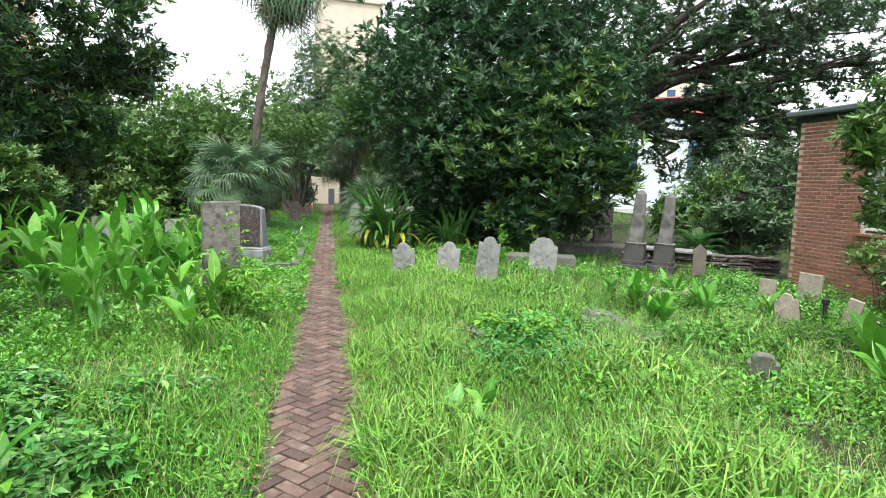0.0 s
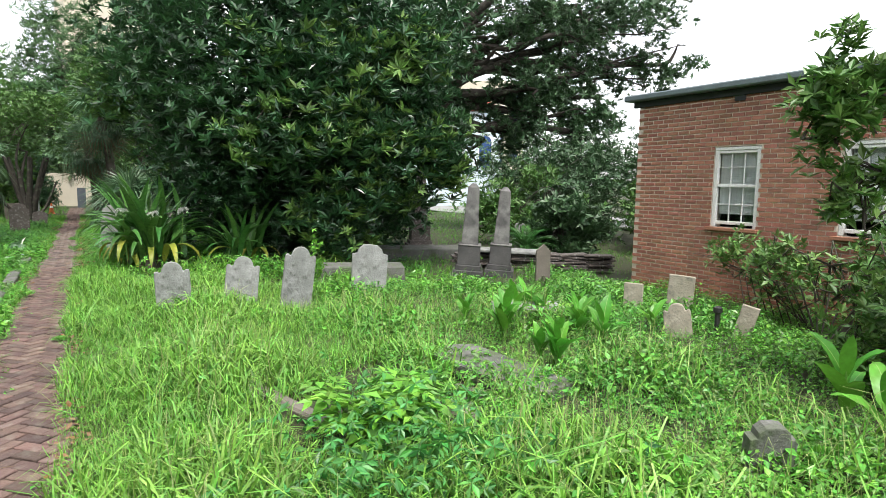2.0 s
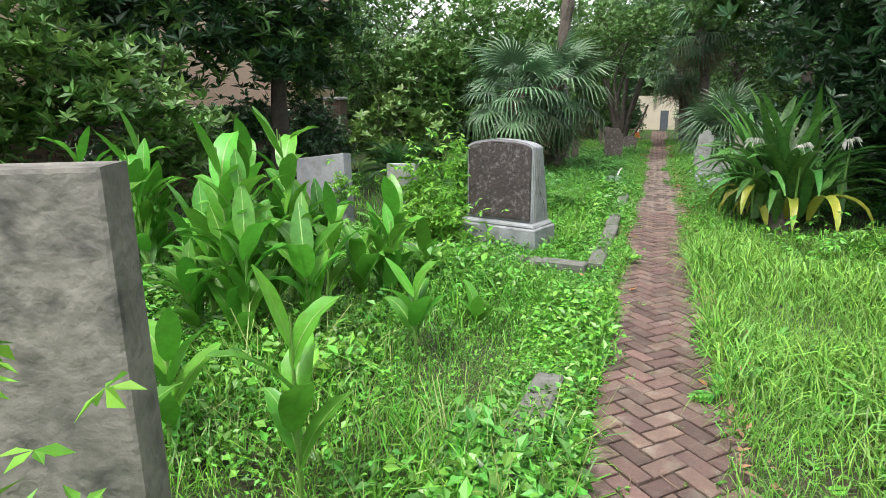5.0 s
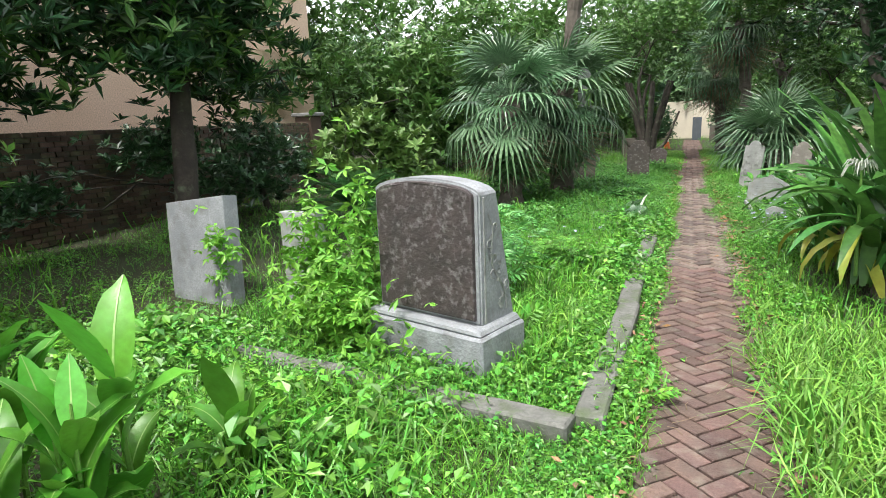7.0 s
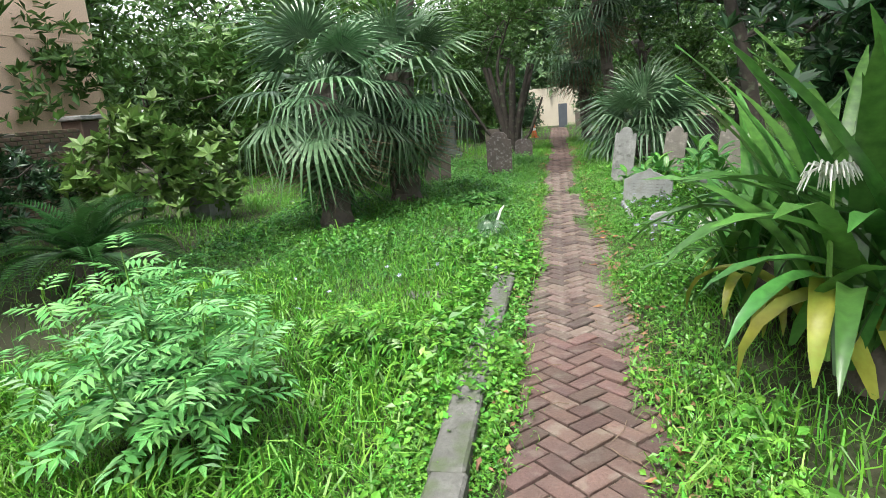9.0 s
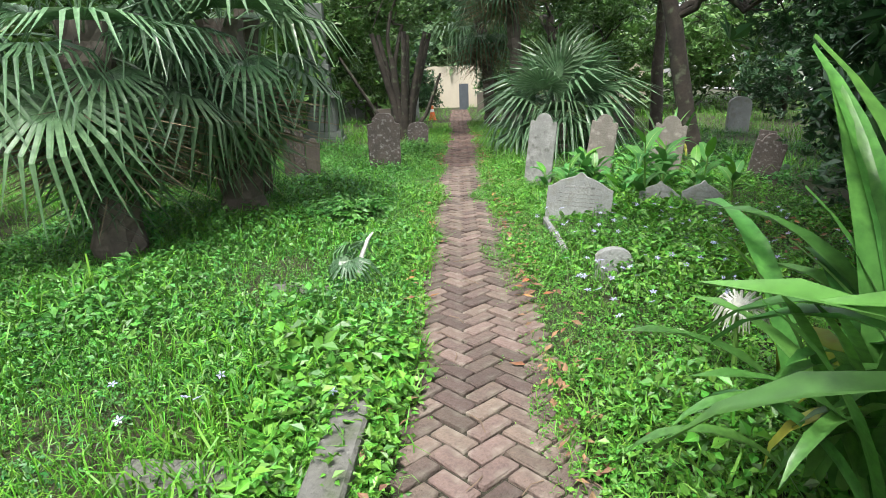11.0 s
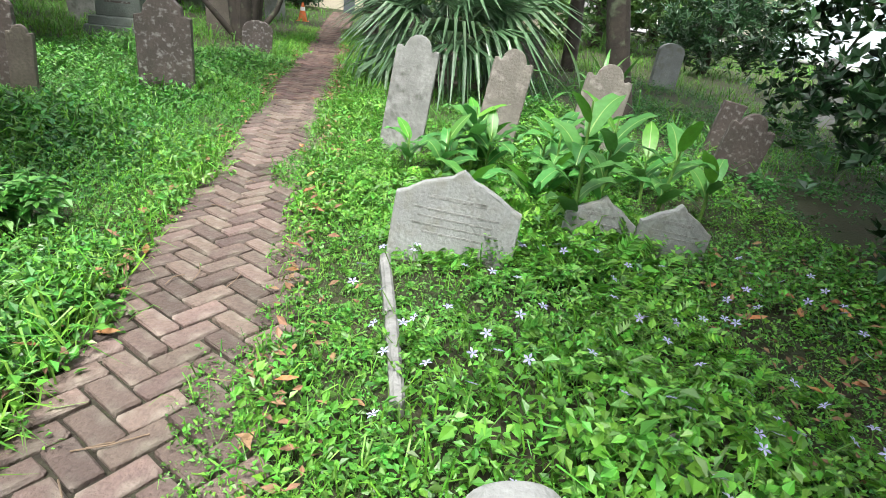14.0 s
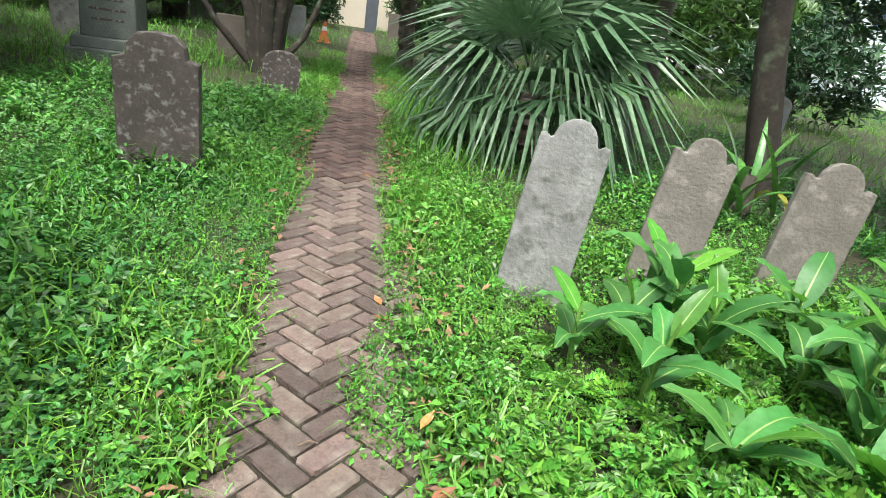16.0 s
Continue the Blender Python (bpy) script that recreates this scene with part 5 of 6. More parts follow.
CNL = [strap("leaf", 0.40, 0.135, 45, M_CANNA, 9, 0.006, rib=M_MIDRIB, taper=0.85), strap("leaf", 0.40, 0.14, 75, M_CANNA, 9, 0.008, rib=M_MIDRIB, taper=0.85), strap("leaf", 0.36, 0.12, 15, M_CANNA, 9, 0.004, rib=M_MIDRIB, taper=0.85)]
CND = [strap("leaf", 0.37, 0.125, 60, M_CANNASHADE, 9, 0.010, rib=M_MIDRIB, taper=0.85), strap("leaf", 0.36, 0.12, 90, M_CANNASHADE, 9, 0.012, rib=M_MIDRIB, taper=0.85), strap("leaf", 0.34, 0.11, 30, M_CANNA, 9, 0.006, rib=M_MIDRIB, taper=0.85)]
STALK = raw_mesh("stalk", [(*tube([(0, 0, -0.05), (0.01, 0.01, 0.4), (0.03, 0, 1.0)], [0.015, 0.012, 0.005], 6), 0)], [M_STALK])


def canna(label, x, y, h, n=7, leaves=CNL, scale=1.0, group="broad-leaved plants", spread=(0, 22)):
    ob = thing("canna_plant", label, "plant", x, y, -0.03, rng.uniform(0, 360), rng.uniform(-5, 5), rng.uniform(-5, 5), group)
    part("stalk", STALK, ob, m=Matrix.Diagonal((1, 1, h, 1)))
    for q in range(n):
        t = 0.25 + 0.7 * q / n
        s = scale * rng.uniform(0.75, 1.15)
        part("leaf", leaves[2 if q == n - 1 else q % 2], ob, m=pose(0.03 * t * t, 0, h * t, 0, rng.uniform(*spread), q * 150 + rng.uniform(-20, 20)) @ Matrix.Diagonal((s, s, s, 1)))
    return ob


G1 = "tall bright green broad-leaved canna among weeds"
for q in range(44):
    x, y = rng.uniform(-5.6, -2.5), rng.uniform(5.0, 10.6)
    canna(G1, x, y, rng.uniform(0.8, 1.45), 9, CNL, rng.uniform(0.9, 1.25))
for x, y, h in ((-1.2, 5.6, 0.75), (-1.45, 6.0, 0.95), (-1.5, 7.3, 1.05), (-1.35, 7.9, 0.9), (-1.9, 6.6, 1.1), (-2.3, 7.2, 1.2), (-2.2, 6.0, 1.15), (-1.15, 6.25, 0.8), (-1.55, 2.7, 0.45), (-2.3, 2.2, 0.75), (-2.0, 10.2, 0.75), (-2.4, 9.9, 0.9), (-2.75, 10.4, 0.8), (-1.95, 10.9, 0.4), (-2.45, 9.0, 0.95), (-1.5, 9.5, 0.5), (-2.1, 8.0, 0.6), (-3.6, 3.5, 0.9)):
    canna(G1, x, y, h, 7)
for q in range(18):
    canna(G1, rng.uniform(-3.5, -1.95), rng.uniform(9.1, 10.5), rng.uniform(0.55, 0.95), 8, CNL, rng.uniform(0.85, 1.1))
for x, y, h in ((0.95, 3.7, 0.08), (1.25, 3.85, 0.12), (1.1, 3.5, 0.05), (-1.25, 10.1, 0.1)):
    canna("young broad-leaved sprout in the long grass", x, y, h, 4, CNL, 0.85)
for q in range(14):
    canna("low bright broad-leaved plant in the weeds before the brick house", rng.uniform(4.2, 6.2), rng.uniform(6.0, 8.4), rng.uniform(0.2, 0.45), 6, CNL, rng.uniform(0.7, 1.0), "low broad-leaved plants")
for x, y in ((4.9, 3.9), (5.2, 4.3), (4.5, 3.4)):
    canna("broad-leaved plant at the edge of the overgrown shrubs", x, y, 0.45, 6)
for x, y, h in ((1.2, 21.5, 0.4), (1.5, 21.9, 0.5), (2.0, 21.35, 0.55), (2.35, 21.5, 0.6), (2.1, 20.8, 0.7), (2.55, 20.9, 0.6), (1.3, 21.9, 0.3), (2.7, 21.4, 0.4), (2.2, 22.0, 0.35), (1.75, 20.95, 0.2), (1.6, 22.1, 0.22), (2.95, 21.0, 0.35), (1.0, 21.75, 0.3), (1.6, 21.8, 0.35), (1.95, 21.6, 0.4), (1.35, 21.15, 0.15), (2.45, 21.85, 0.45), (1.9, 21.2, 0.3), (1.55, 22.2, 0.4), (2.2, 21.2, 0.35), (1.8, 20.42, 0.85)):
    canna("broad-leaved plant growing between the headstones, its green darkened for shade", x, y, h, 8 if h > 0.5 else 6, CND, 0.95, "broad-leaved plants between stones", (12, 50))

# creepers on the stones
def creeper(label, centre, spread, n, size, turn=0.0, material=M_VINE):
    p = rng.normal(0, 1, (n, 3)) * spread
    c, s = math.cos(radians(turn)), math.sin(radians(turn))
    p = np.stack([p[:, 0] * c - p[:, 1] * s, p[:, 0] * s + p[:, 1] * c, p[:, 2]], -1) + centre
    p = p[p[:, 2] > 0.02]
    tv, tf = rosette(5, -0.3, 4, 0.9)
    ob = new("creeper", raw_mesh("creeper", [(*scatter(tv, tf, turns(rng.uniform(0, 6.28, len(p)), rng.normal(0, 0.5, len(p)), rng.normal(0, 0.5, len(p))), p, size * rng.uniform(0.7, 1.3, len(p))), 0)], [material]))
    return tagged(ob, label, "creeper", kind="stuff")
creeper("bright green five-leaved creeper climbing the thin stone", (-2.75, 12.85, 0.45), (0.22, 0.10, 0.28), 420, 0.085, -16)
creeper("bright green creeper up the monument's edge", (-2.17, 12.52, 0.62), (0.06, 0.06, 0.36), 200, 0.075, -16)
creeper("green creeper spilling below the monument", (-2.35, 12.40, 0.22), (0.28, 0.10, 0.18), 330, 0.08, -16)
creeper("pale green creeper on the tilted slab", (-3.95, 13.1, 0.5), (0.12, 0.05, 0.2), 70, 0.07, -16)
creeper("yellow-green creeper over the lichened tablet", (-1.02, 6.62, 0.5), (0.12, 0.06, 0.34), 150, 0.06, 20)
creeper("green creeper heaped at the tablet's foot", (-1.03, 6.56, 0.32), (0.28, 0.16, 0.22), 750, 0.075, 20)
creeper("ivy on the leaning headstone's edge", (3.32, 10.45, 0.5), (0.05, 0.05, 0.22), 70, 0.07)
def cut_leaf_herb(label, x, y, stems, high, wide, leaf, material, name="tall_herb", leaflet=(5, 0.40, 0.62, 0.22, False)):
    """Upright stems that carry feathered leaves all the way up."""
    ob = thing(name, label, "plant", x, y)
    tv, tf = pinnate(*leaflet)
    for _ in range(stems):
        a, d = rng.uniform(0, 6.28), wide * rng.random() ** 0.5
        h = high * rng.uniform(0.75, 1.05) * (1 - 0.35 * (d / wide) ** 2)
        ex, ey = d * math.cos(a), d * math.sin(a)
        part("stem", raw_mesh("stem", [(*tube([(ex * 0.45, ey * 0.45, -0.04), (ex * 0.8, ey * 0.8, h * 0.5), (ex, ey, h)], [0.007, 0.006, 0.003], 5), 0)], [M_STALK]), ob)
        n = 16
        t = np.linspace(0.25, 1.0, n)
        loc = np.stack([ex * (0.45 + 0.55 * t), ey * (0.45 + 0.55 * t), h * t], -1)
        part("foliage", raw_mesh("foliage", [(*scatter(tv, tf, turns(np.arange(n) * 2.4 + a, rng.normal(-0.15, 0.25, n), rng.normal(0, 0.25, n)), loc, leaf * (1.15 - 0.55 * t)), 0)], [material]), ob, kind="stuff")
    return ob
cut_leaf_herb("tall blue-green herb with finely cut leaves behind the monument", -1.95, 14.1, 17, 1.0, 0.66, 0.27, M_BLUEWEED)
cut_leaf_herb("tall blue-green herb with finely cut leaves behind the monument", -1.25, 14.9, 7, 0.40, 0.4, 0.22, M_WEED)
cut_leaf_herb("yellow-green sapling with large feathered leaves among the flat graves", 2.3, 5.55, 4, 0.46, 0.55, 0.30, M_VINE, "sapling", (3, 0.55, 0.8, 0.22, True))
cut_leaf_herb("leafy blue-green herb in the lawn beside the path", -1.25, 20.4, 9, 0.26, 0.42, 0.17, M_LOBED, "tall_herb", (2, 0.6, 0.9, 0.22, True))
creeper("leafy mound of bright weeds under the lily", (2.9, 13.0, 0.16), (0.8, 0.35, 0.10), 800, 0.07, 0, M_WEED)
creeper("ivy round the palm's foot", (-3.1, 19.5, 0.45), (0.2, 0.2, 0.3), 260, 0.08, 0, M_WEED2)
creeper("small-leaved creeper spreading over the flat graves", (3.2, 6.1, 0.12), (0.5, 0.5, 0.04), 420, 0.05, 0, M_WEED)
creeper("dark weedy bush in the meadow grass", (1.9, 5.0, 0.22), (0.35, 0.35, 0.12), 300, 0.07, 0, M_WEED2)
for hx, hy, hh in ((-1.25, 3.0, 0.34), (-1.9, 3.5, 0.40), (-1.6, 2.4, 0.38), (-2.5, 3.0, 0.45), (-1.2, 4.2, 0.30), (-2.2, 4.4, 0.42), (-3.0, 3.9, 0.45)):
    cut_leaf_herb("sprawling weed with large lobed leaves beside the path", hx, hy, 7, hh, 0.42, 0.20, M_LOBED, "lobed_weed", (2, 0.62, 1.0, 0.2, True))

# ---- grass and weeds ----
grow("meadow_grass", "long bright seeding grass in the meadow beside the path", 60000, (0.3, 5.0, 1.5, 13.5), (0.2, 0.40), M_TALL, lambda x, y: meadow(x, y) & (rng.random(len(x)) < np.clip(1.9 - 0.52 * x, 0.10, 1)), BLT, 0.6)
grow("lush_grass", "lush green grass beside the path", 40000, (-3.2, -0.33, 1.5, 13.0), (0.14, 0.30), M_GRASS, lambda x, y: rng.random(len(x)) < np.clip(1.3 + 0.3 * x, 0.2, 1), BLT, 0.6)
grow("lawn_grass", "lush green grass by the path", 36000, (-4.5, -0.33, 11.0, 24.0), (0.10, 0.24), M_GRASS, lambda x, y: rng.random(len(x)) < np.clip(1.2 + 0.25 * x, 0.2, 1), BL, 0.6)
grow("verge_grass", "thin grass along the path's edge", 38000, (0.30, 3.4, 13.5, 32.0), (0.07, 0.20), M_GRASS, lambda x, y: rng.random(len(x)) < np.clip(1.1 - 0.38 * x, 0.08, 1), BL, 0.7)
grow("edge_grass", "short grass leaning over the path's edges", 38000, (-0.85, 0.80, 1.5, 34.0), (0.10, 0.22), M_TALL, lambda x, y: rng.random(len(x)) < 0.8 + 0.3 * np.sin(y * 1.9 + np.sign(x)), BL, 1.0)
grow("plot_grass", "lush long grass inside the kerbed plot", 11000, (-3.6, -0.45, 12.6, 17.2), (0.14, 0.27), M_GRASS, None, BL, 0.7)
grow("shade_grass", "thin grass round the obelisks and flat graves", 9000, (5.2, 14.0, 10.5, 22.0), (0.08, 0.18), M_GRASS, None, BLW, 0.6)
grow("shaded_lawn_grass", "grass of the lawn past the fan palms", 9000, (-6, -0.33, 19.0, 32.0), (0.12, 0.26), M_GRASS, None, BLW, 0.6)
grow("coarse_grass", "wide grass blades near the path", 9000, (-2.2, 2.6, 2.0, 14.0), (0.16, 0.34), M_TALL, patch(1.3, 0.9, 0.2), BLW, 0.7)
grow("far_grass", "grass of the far lawns", 28000, (-12, 20, 22, 50), (0.14, 0.3), M_GRASS, lambda x, y: (np.abs(x) > 0.35) & ((y > 26) | (np.abs(x) > 4)), BLW, 0.6)
grow("side_grass", "rough grass towards the walls", 22000, (-8.5, 8.7, 0.0, 24.0), (0.12, 0.3), M_GRASS, lambda x, y: (np.abs(x) > 2.5) & ~((x > 2.5) & (y > 13.5) & (y < 22)) & no_slab(x, y), BLW, 0.6)
grow("meadow_weeds", "bright leafy weeds covering the graves", 15500, (0.9, 8.6, 2.0, 10.6), (0.10, 0.30), M_WEED, lambda x, y: meadow(x, y) & (rng.random(len(x)) < np.clip(0.42 * x - 0.05, 0.2, 1)), SPT, 0.5)
grow("tangled_weeds", "tangled leafy weeds beside the path", 11500, (-6.0, -0.42, 1.0, 12.2), (0.10, 0.34), M_WEED, lambda x, y: rng.random(len(x)) < np.clip(-0.5 * x, 0.25, 1), SPT, 0.5)
grow("plot_weeds", "low bright weeds in the kerbed plots", 11000, (-8.0, -0.36, 11.0, 26.0), (0.08, 0.20), M_WEED, patch(1.1, 0.8, -0.9), SPT, 0.5)
# The dark herb green also carries the shade beneath the fan palms
grow("ground_herbs", "low herbs by the fan palms, shade darkened into their green", 8500, (-4.5, -0.4, 16.0, 24.0), (0.07, 0.20), M_WEED2, patch(1.4, 1.0, 0.0), SP, 0.5)
grow("flower_bed_weeds", "dense low herbs among the low headstones", 11500, (0.36, 3.6, 16.0, 24.5), (0.09, 0.22), M_WEED, lambda x, y: rng.random(len(x)) < 0.9, SPT + SPT + SP[:2], 0.5)
grow("seed_heads", "fine pale seed stalks over the meadow grass", 6000, (-2.2, 5.2, 1.2, 9.5), (0.36, 0.52), M_SEED, meadow, SEED_T, 0.7)
grow("path_edge_grass", "trodden grass and weeds creeping over the path's worn edge", 5200, (0.06, 0.36, 14.5, 25.0), (0.06, 0.14), M_WEED, lambda x, y: x > 0.22 - 0.11 * np.clip(np.sin(y * 2.1) + 0.6 * np.sin(y * 5.3 + 1), -0.3, 1.4), SPT + BL, 0.9, on_path=True)
grow("left_edge_grass", "trodden grass and weeds creeping over the path's worn edge", 1500, (-0.38, -0.16, 3.0, 25.0), (0.06, 0.13), M_WEED, lambda x, y: x < -0.30 + 0.09 * np.clip(np.sin(y * 1.7 + 2) + 0.6 * np.sin(y * 4.9), -0.3, 1.4), SPT + BL, 0.9, on_path=True)
grow("feathered_weeds", "low feather-leaved weeds among the small headstones", 1500, (0.5, 3.2, 16.5, 22.5), (0.12, 0.22), M_WEED, patch(1.7, 1.2, -0.2), PN, 0.4)
grow("cut_leaved_weeds", "feather-leaved weeds scattered through the meadow", 1900, (-4.5, 6.0, 2.0, 13.0), (0.14, 0.28), M_WEED, patch(1.2, 0.9, 0.3), PN, 0.4)
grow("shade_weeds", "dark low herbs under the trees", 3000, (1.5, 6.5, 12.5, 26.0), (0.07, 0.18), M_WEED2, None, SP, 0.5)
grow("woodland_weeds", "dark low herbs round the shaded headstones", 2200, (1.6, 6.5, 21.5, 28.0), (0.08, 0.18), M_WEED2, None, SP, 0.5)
# Lighter grass colour stands in for open-sky light on this lawn
grow("bright_lawn_grass", "short grass of the open lawn past the trees, coloured light as if sunlit", 16000, (4.5, 15.0, 23.0, 38.0), (0.07, 0.13), M_TALL, None, BL, 0.6)
grow("far_weeds", "low herbs of the far lawns", 1600, (-8, 7, 24, 42), (0.08, 0.2), M_WEED, None, SP, 0.5)
grow("kerb_growth", "leafy weeds half covering the stone kerbs", 5200, (-0.85, -0.38, 7.5, 17.2), (0.15, 0.27), M_WEED, None, SP, 0.6)
grow("plot_front_growth", "leafy weeds half covering the plot's front kerb", 2600, (-4.4, -0.5, 11.55, 12.5), (0.14, 0.25), M_WEED, None, SP, 0.6)
grow("leafy_herbs", "lush bright herbs spreading towards the path", 10500, (-4.2, -0.38, 16.6, 27.0), (0.12, 0.23), M_LOBED, None, SP + SPT, 0.5)
grow("edge_weeds", "tiny weeds creeping over the path's edges", 10000, (-0.80, 0.78, 1.5, 32), (0.11, 0.2), M_WEED, None, SP, 0.9)
grow("path_weeds", "tiny weeds rooted in the path's joints", 620, (PX0 - 0.02, PX1 + 0.02, 1.5, 30), (0.05, 0.12), M_WEED, lambda x, y: np.minimum(x - PX0, PX1 - x) < 0.30 * rng.random(len(x)) ** 1.6, SP, 0.9, on_path=True)

# little flowers, fallen leaves and litter
fl = []
for q in range(5):
    a = q * 1.2566
    fl.append([(0, 0, 0), (0.6 * math.cos(a - 0.4), 0.6 * math.sin(a - 0.4), 0.15), (math.cos(a), math.sin(a), 0.1), (0.6 * math.cos(a + 0.4), 0.6 * math.sin(a + 0.4), 0.15)])
FL5 = raw_mesh("petals", [(np.array(fl).reshape(-1, 3) * 0.024, np.arange(20).reshape(5, 4), 0)], [M_BLUE])
FST = raw_mesh("stem", [(*tube([(0, 0, -0.16), (0.004, 0, -0.08), (0, 0, 0)], [0.0022] * 3, 4), 0)], [M_STALK])
for q in range(150):
    x, y = rng.uniform(0.6, 2.9), 17.0 + 3.0 * rng.random() ** 0.8
    f = thing("violet_wildflower", "small pale violet five-petalled wildflower in low weeds", "flower", x, y, rng.uniform(0.14, 0.20), rng.uniform(0, 360), rng.uniform(-30, 30), rng.uniform(-40, 10), "violet wildflowers")
    part("petals", FL5, f); part("stem", FST, f)
for q in range(14):
    x, y = rng.uniform(-2.4, -0.6), rng.uniform(15.5, 18.2)
    f = thing("violet_wildflower", "small pale violet five-petalled wildflower in low weeds", "flower", x, y, rng.uniform(0.12, 0.16), rng.uniform(0, 360), rng.uniform(-30, 30), rng.uniform(-30, 30), "violet wildflowers")
    part("petals", FL5, f); part("stem", FST, f)
FALL = raw_mesh("fallen_leaf", [(np.array([(0, 0, 0), (0.03, 0.022, 0.012), (0.035, 0, 0.002), (0.03, -0.022, 0.014), (0.07, 0.02, 0.012), (0.075, 0, 0.004), (0.07, -0.02, 0.010), (0.115, 0, 0.016)]), [(0, 2, 1), (0, 3, 2), (1, 2, 4), (2, 5, 4), (2, 3, 5), (3, 6, 5), (4, 5, 7), (5, 6, 7)], 0)], [M_FALLEN])
spots = [(-0.24, 13.57), (0.30, 17.9), (-0.37, 17.9), (-0.28, 19.71), (0.2, 22.1), (0.33, 18.05), (0.36, 20.1), (0.3, 20.9), (0.3, 21.2), (-0.4, 18.3), (0.38, 18.2), (-0.34, 12.9), (0.28, 13.9)]
spots += [(rng.choice([-0.34, 0.31]) + rng.normal(0, 0.09), rng.uniform(3, 26)) for _ in range(32)] + [(rng.uniform(2.2, 3.4), rng.uniform(17.6, 20)) for _ in range(30)]
for x, y in spots:
    onp = PX0 < x < PX1
    f = new("fallen_leaf", FALL)
    f.matrix_basis = pose(x, y, 0.012 if onp else 0.06, rng.uniform(-15, 15), rng.uniform(-15, 15), rng.uniform(0, 360)) @ Matrix.Diagonal((0.75, 0.75, 0.75, 1))
    tagged(f, "dry orange-brown fallen leaf", "leaf", "fallen leaves")
n = 2600
lx = np.where(rng.random(n) < 0.62, PX1 + np.abs(rng.normal(0.02, 0.12, n)), PX0 - np.abs(rng.normal(0.02, 0.10, n)))
ly = rng.uniform(3, 30, n)
sh = rng.random(n) < 0.3
lx[sh], ly[sh] = rng.uniform(2.0, 3.9, sh.sum()), rng.uniform(17, 20.5, sh.sum())
tagged(new("leaf_litter", raw_mesh("leaf_litter", [(*scatter(LEAF2_V, LEAF2_F, turns(rng.uniform(0, 6.28, n), rng.normal(0, 0.3, n), rng.normal(0, 0.4, n)), np.stack([lx, ly, rng.uniform(0.012, 0.07, n)], -1), rng.uniform(0.03, 0.075, n)), 0)], [M_LITTER])), "dry brown leaf litter along the path's edges", "leaf litter", kind="stuff")
deadf = thing("cut_palm_frond", "cut palm frond drying in the grass with a white stem", "frond", -0.82, 18.45, 0.03, 30)
for q, (an, tl) in enumerate(((100, 20), (160, 35), (215, 28))):
    part("blade", FR[2], deadf, "yellowing folded frond blade", pose(0.06, 0.02, 0.24, 0, tl, an) @ Matrix.Diagonal((0.34, 0.34, 0.34, 1)))
part("stem", raw_mesh("stem", [(*tube([(0, 0, -0.02), (0.04, 0.015, 0.14), (0.10, 0.03, 0.25), (0.15, 0.05, 0.29)], [0.020, 0.018, 0.014, 0.006], 6), 0)], [M_WHITE], True), deadf, "white peeled stem")
tw = []
for q in range(140):
    x, y, a = rng.uniform(-0.45, 0.42), rng.uniform(2, 24), rng.uniform(0, 6.28)
    L = rng.uniform(0.06, 0.2)
    tw.append((*tube([(x, y, 0.012), (x + L * 0.5 * math.cos(a), y + L * 0.5 * math.sin(a), 0.02), (x + L * math.cos(a + 0.2), y + L * math.sin(a + 0.2), 0.012)], [0.0025] * 3, 4), 0))
tagged(new("dry_stalks", raw_mesh("dry_stalks", tw, [M_TWIG])), "dry grass stalks scattered over the path", "stalks", kind="stuff")

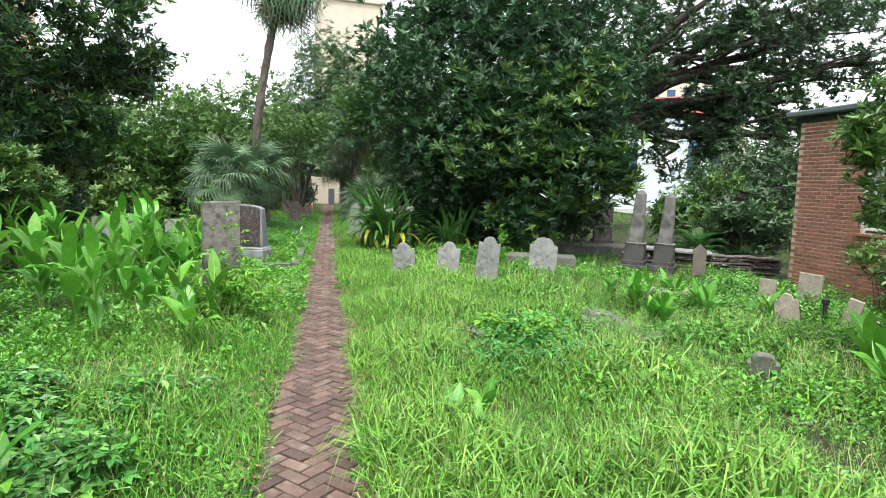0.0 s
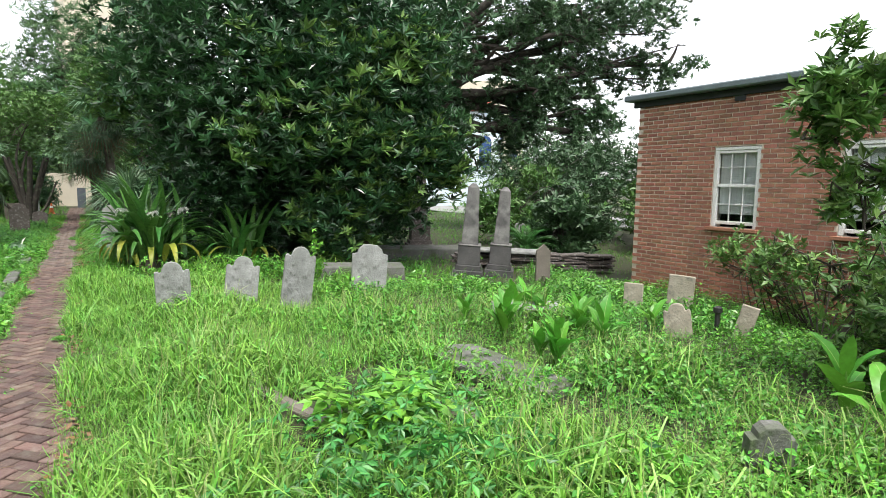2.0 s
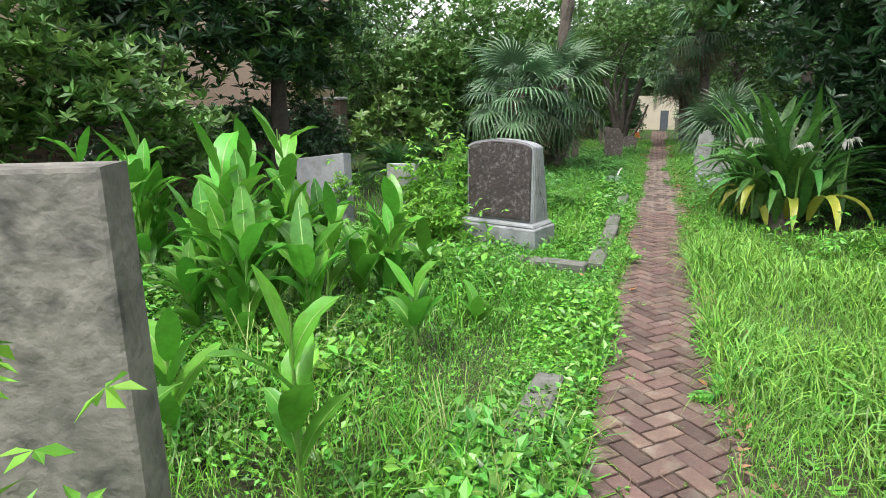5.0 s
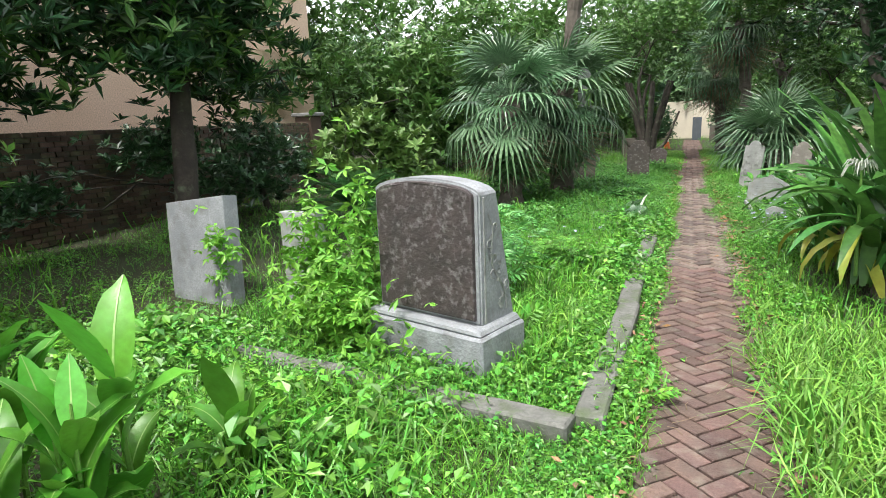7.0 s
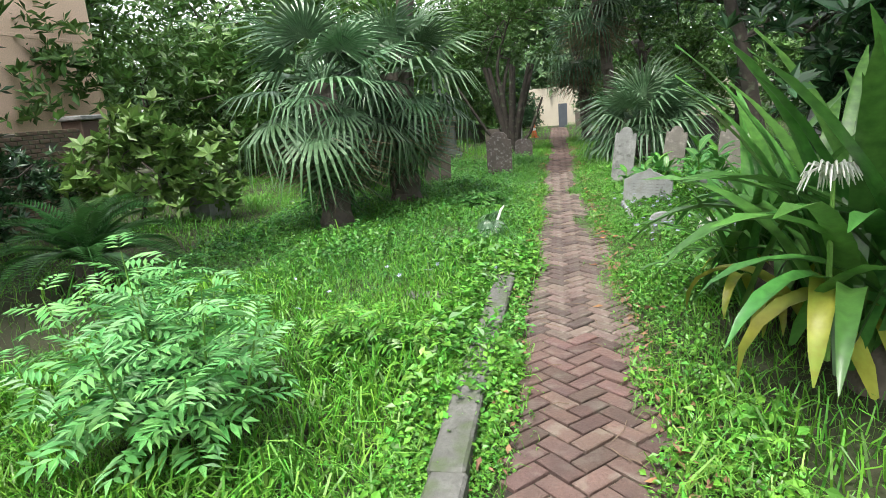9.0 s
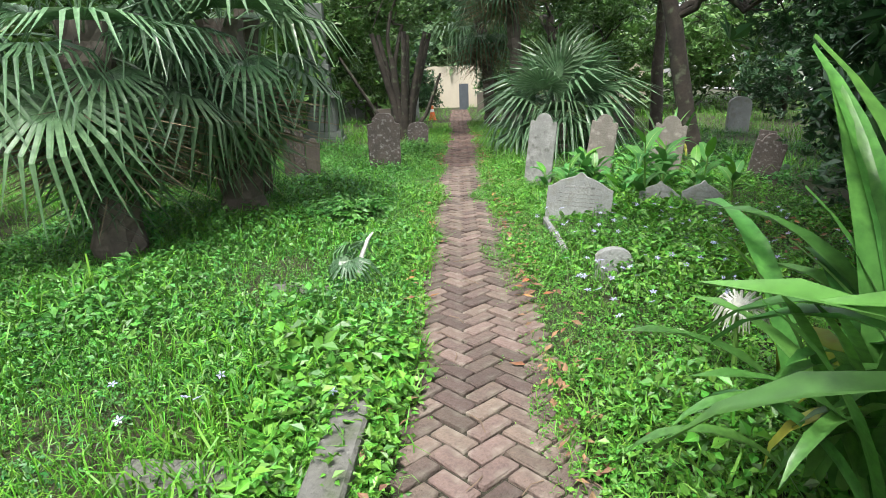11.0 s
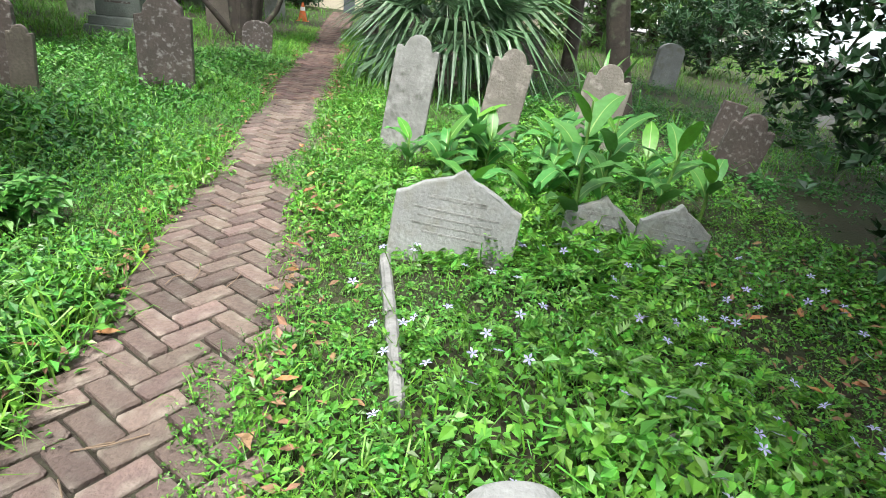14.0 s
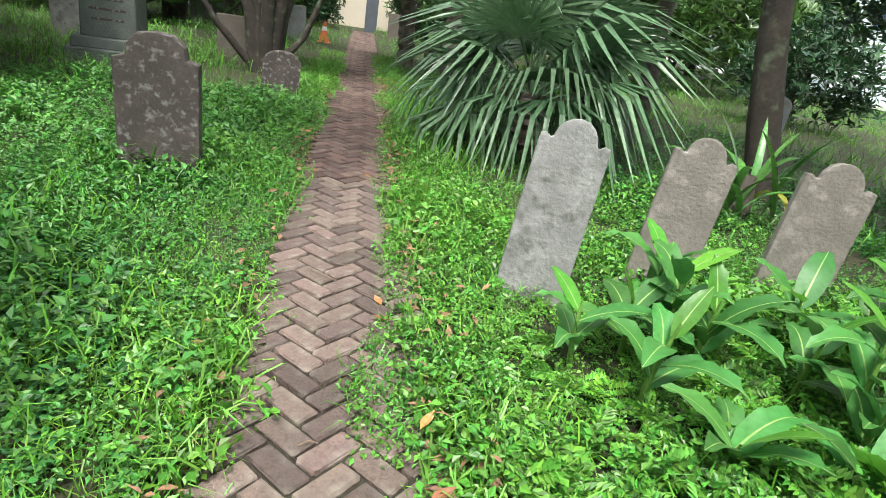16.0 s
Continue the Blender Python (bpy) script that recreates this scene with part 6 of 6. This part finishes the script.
# ---- path bricks, laid in herringbone ----
L, W, J = 0.205, 0.1025, 0.013
def worn_brick(k):
    me = block("brick", (L - J, W - J, 0.05), M_BRICK, 0.007, -0.046)
    r = np.random.default_rng(40 + k)
    for v in me.vertices:
        v.co += Vector((*r.uniform(-0.0035, 0.0035, 2), r.uniform(-0.003, 0.002) if v.co.z > -0.01 else 0))
    return me
PB = [worn_brick(k) for k in range(9)]
c45 = math.sqrt(0.5)
ones, joined = [], []
for a in range(-320, 320):
    for b in range(-10, 10):
        # one L-shaped pair at each step of the stair
        for kind in (0, 1):
            u = a * W + b * 2 * L * 0 + (W if kind else 0)
            v = a * W
            cx, cy = (u + L / 2 + b * 2 * L, v + W / 2) if kind == 0 else (a * W + W / 2 + b * 2 * L - W, v + L / 2 + 0.0)
            wx, wy = (cx - cy) * c45, (cx + cy) * c45
            wx += -0.015; wy += 18.0
            if PX0 - 0.02 < wx < PX1 + 0.02 and -3.5 < wy < 42:
                (ones if 15.4 < wy < 24.0 and len(ones) < 300 else joined).append((wx, wy, 45 if kind == 0 else 135))
for wx, wy, an in ones:
    part("brick", PB[rng.integers(0, 9)], pavement, m=pose(wx, wy, rng.uniform(-0.003, 0.004), rng.uniform(-1.2, 1.2), rng.uniform(-1.2, 1.2), an + rng.uniform(-1.2, 1.2)))
jb = np.array([(x * (L - J) / 2, y * (W - J) / 2, z) for x, y, z in ((-1, -1, -0.04), (1, -1, -0.04), (1, 1, -0.04), (-1, 1, -0.04), (-1, -1, 0), (1, -1, 0), (1, 1, 0), (-1, 1, 0), (-0.94, -0.88, 0.005), (0.94, -0.88, 0.005), (0.94, 0.88, 0.005), (-0.94, 0.88, 0.005))])
jf = np.array([(0, 1, 5, 4), (1, 2, 6, 5), (2, 3, 7, 6), (3, 0, 4, 7), (4, 5, 9, 8), (5, 6, 10, 9), (6, 7, 11, 10), (7, 4, 8, 11), (8, 9, 10, 11)])
jn = np.array(joined)
part("brick_paving", raw_mesh("brick_paving", [(*scatter(jb, jf, turns(np.radians(jn[:, 2]) + rng.normal(0, 0.02, len(jn)), rng.normal(0, 0.02, len(jn)), rng.normal(0, 0.02, len(jn))), np.stack([jn[:, 0], jn[:, 1], rng.uniform(-0.003, 0.004, len(jn))], -1), 1.0), 0)], [M_BRICKJ]), pavement, kind="stuff")
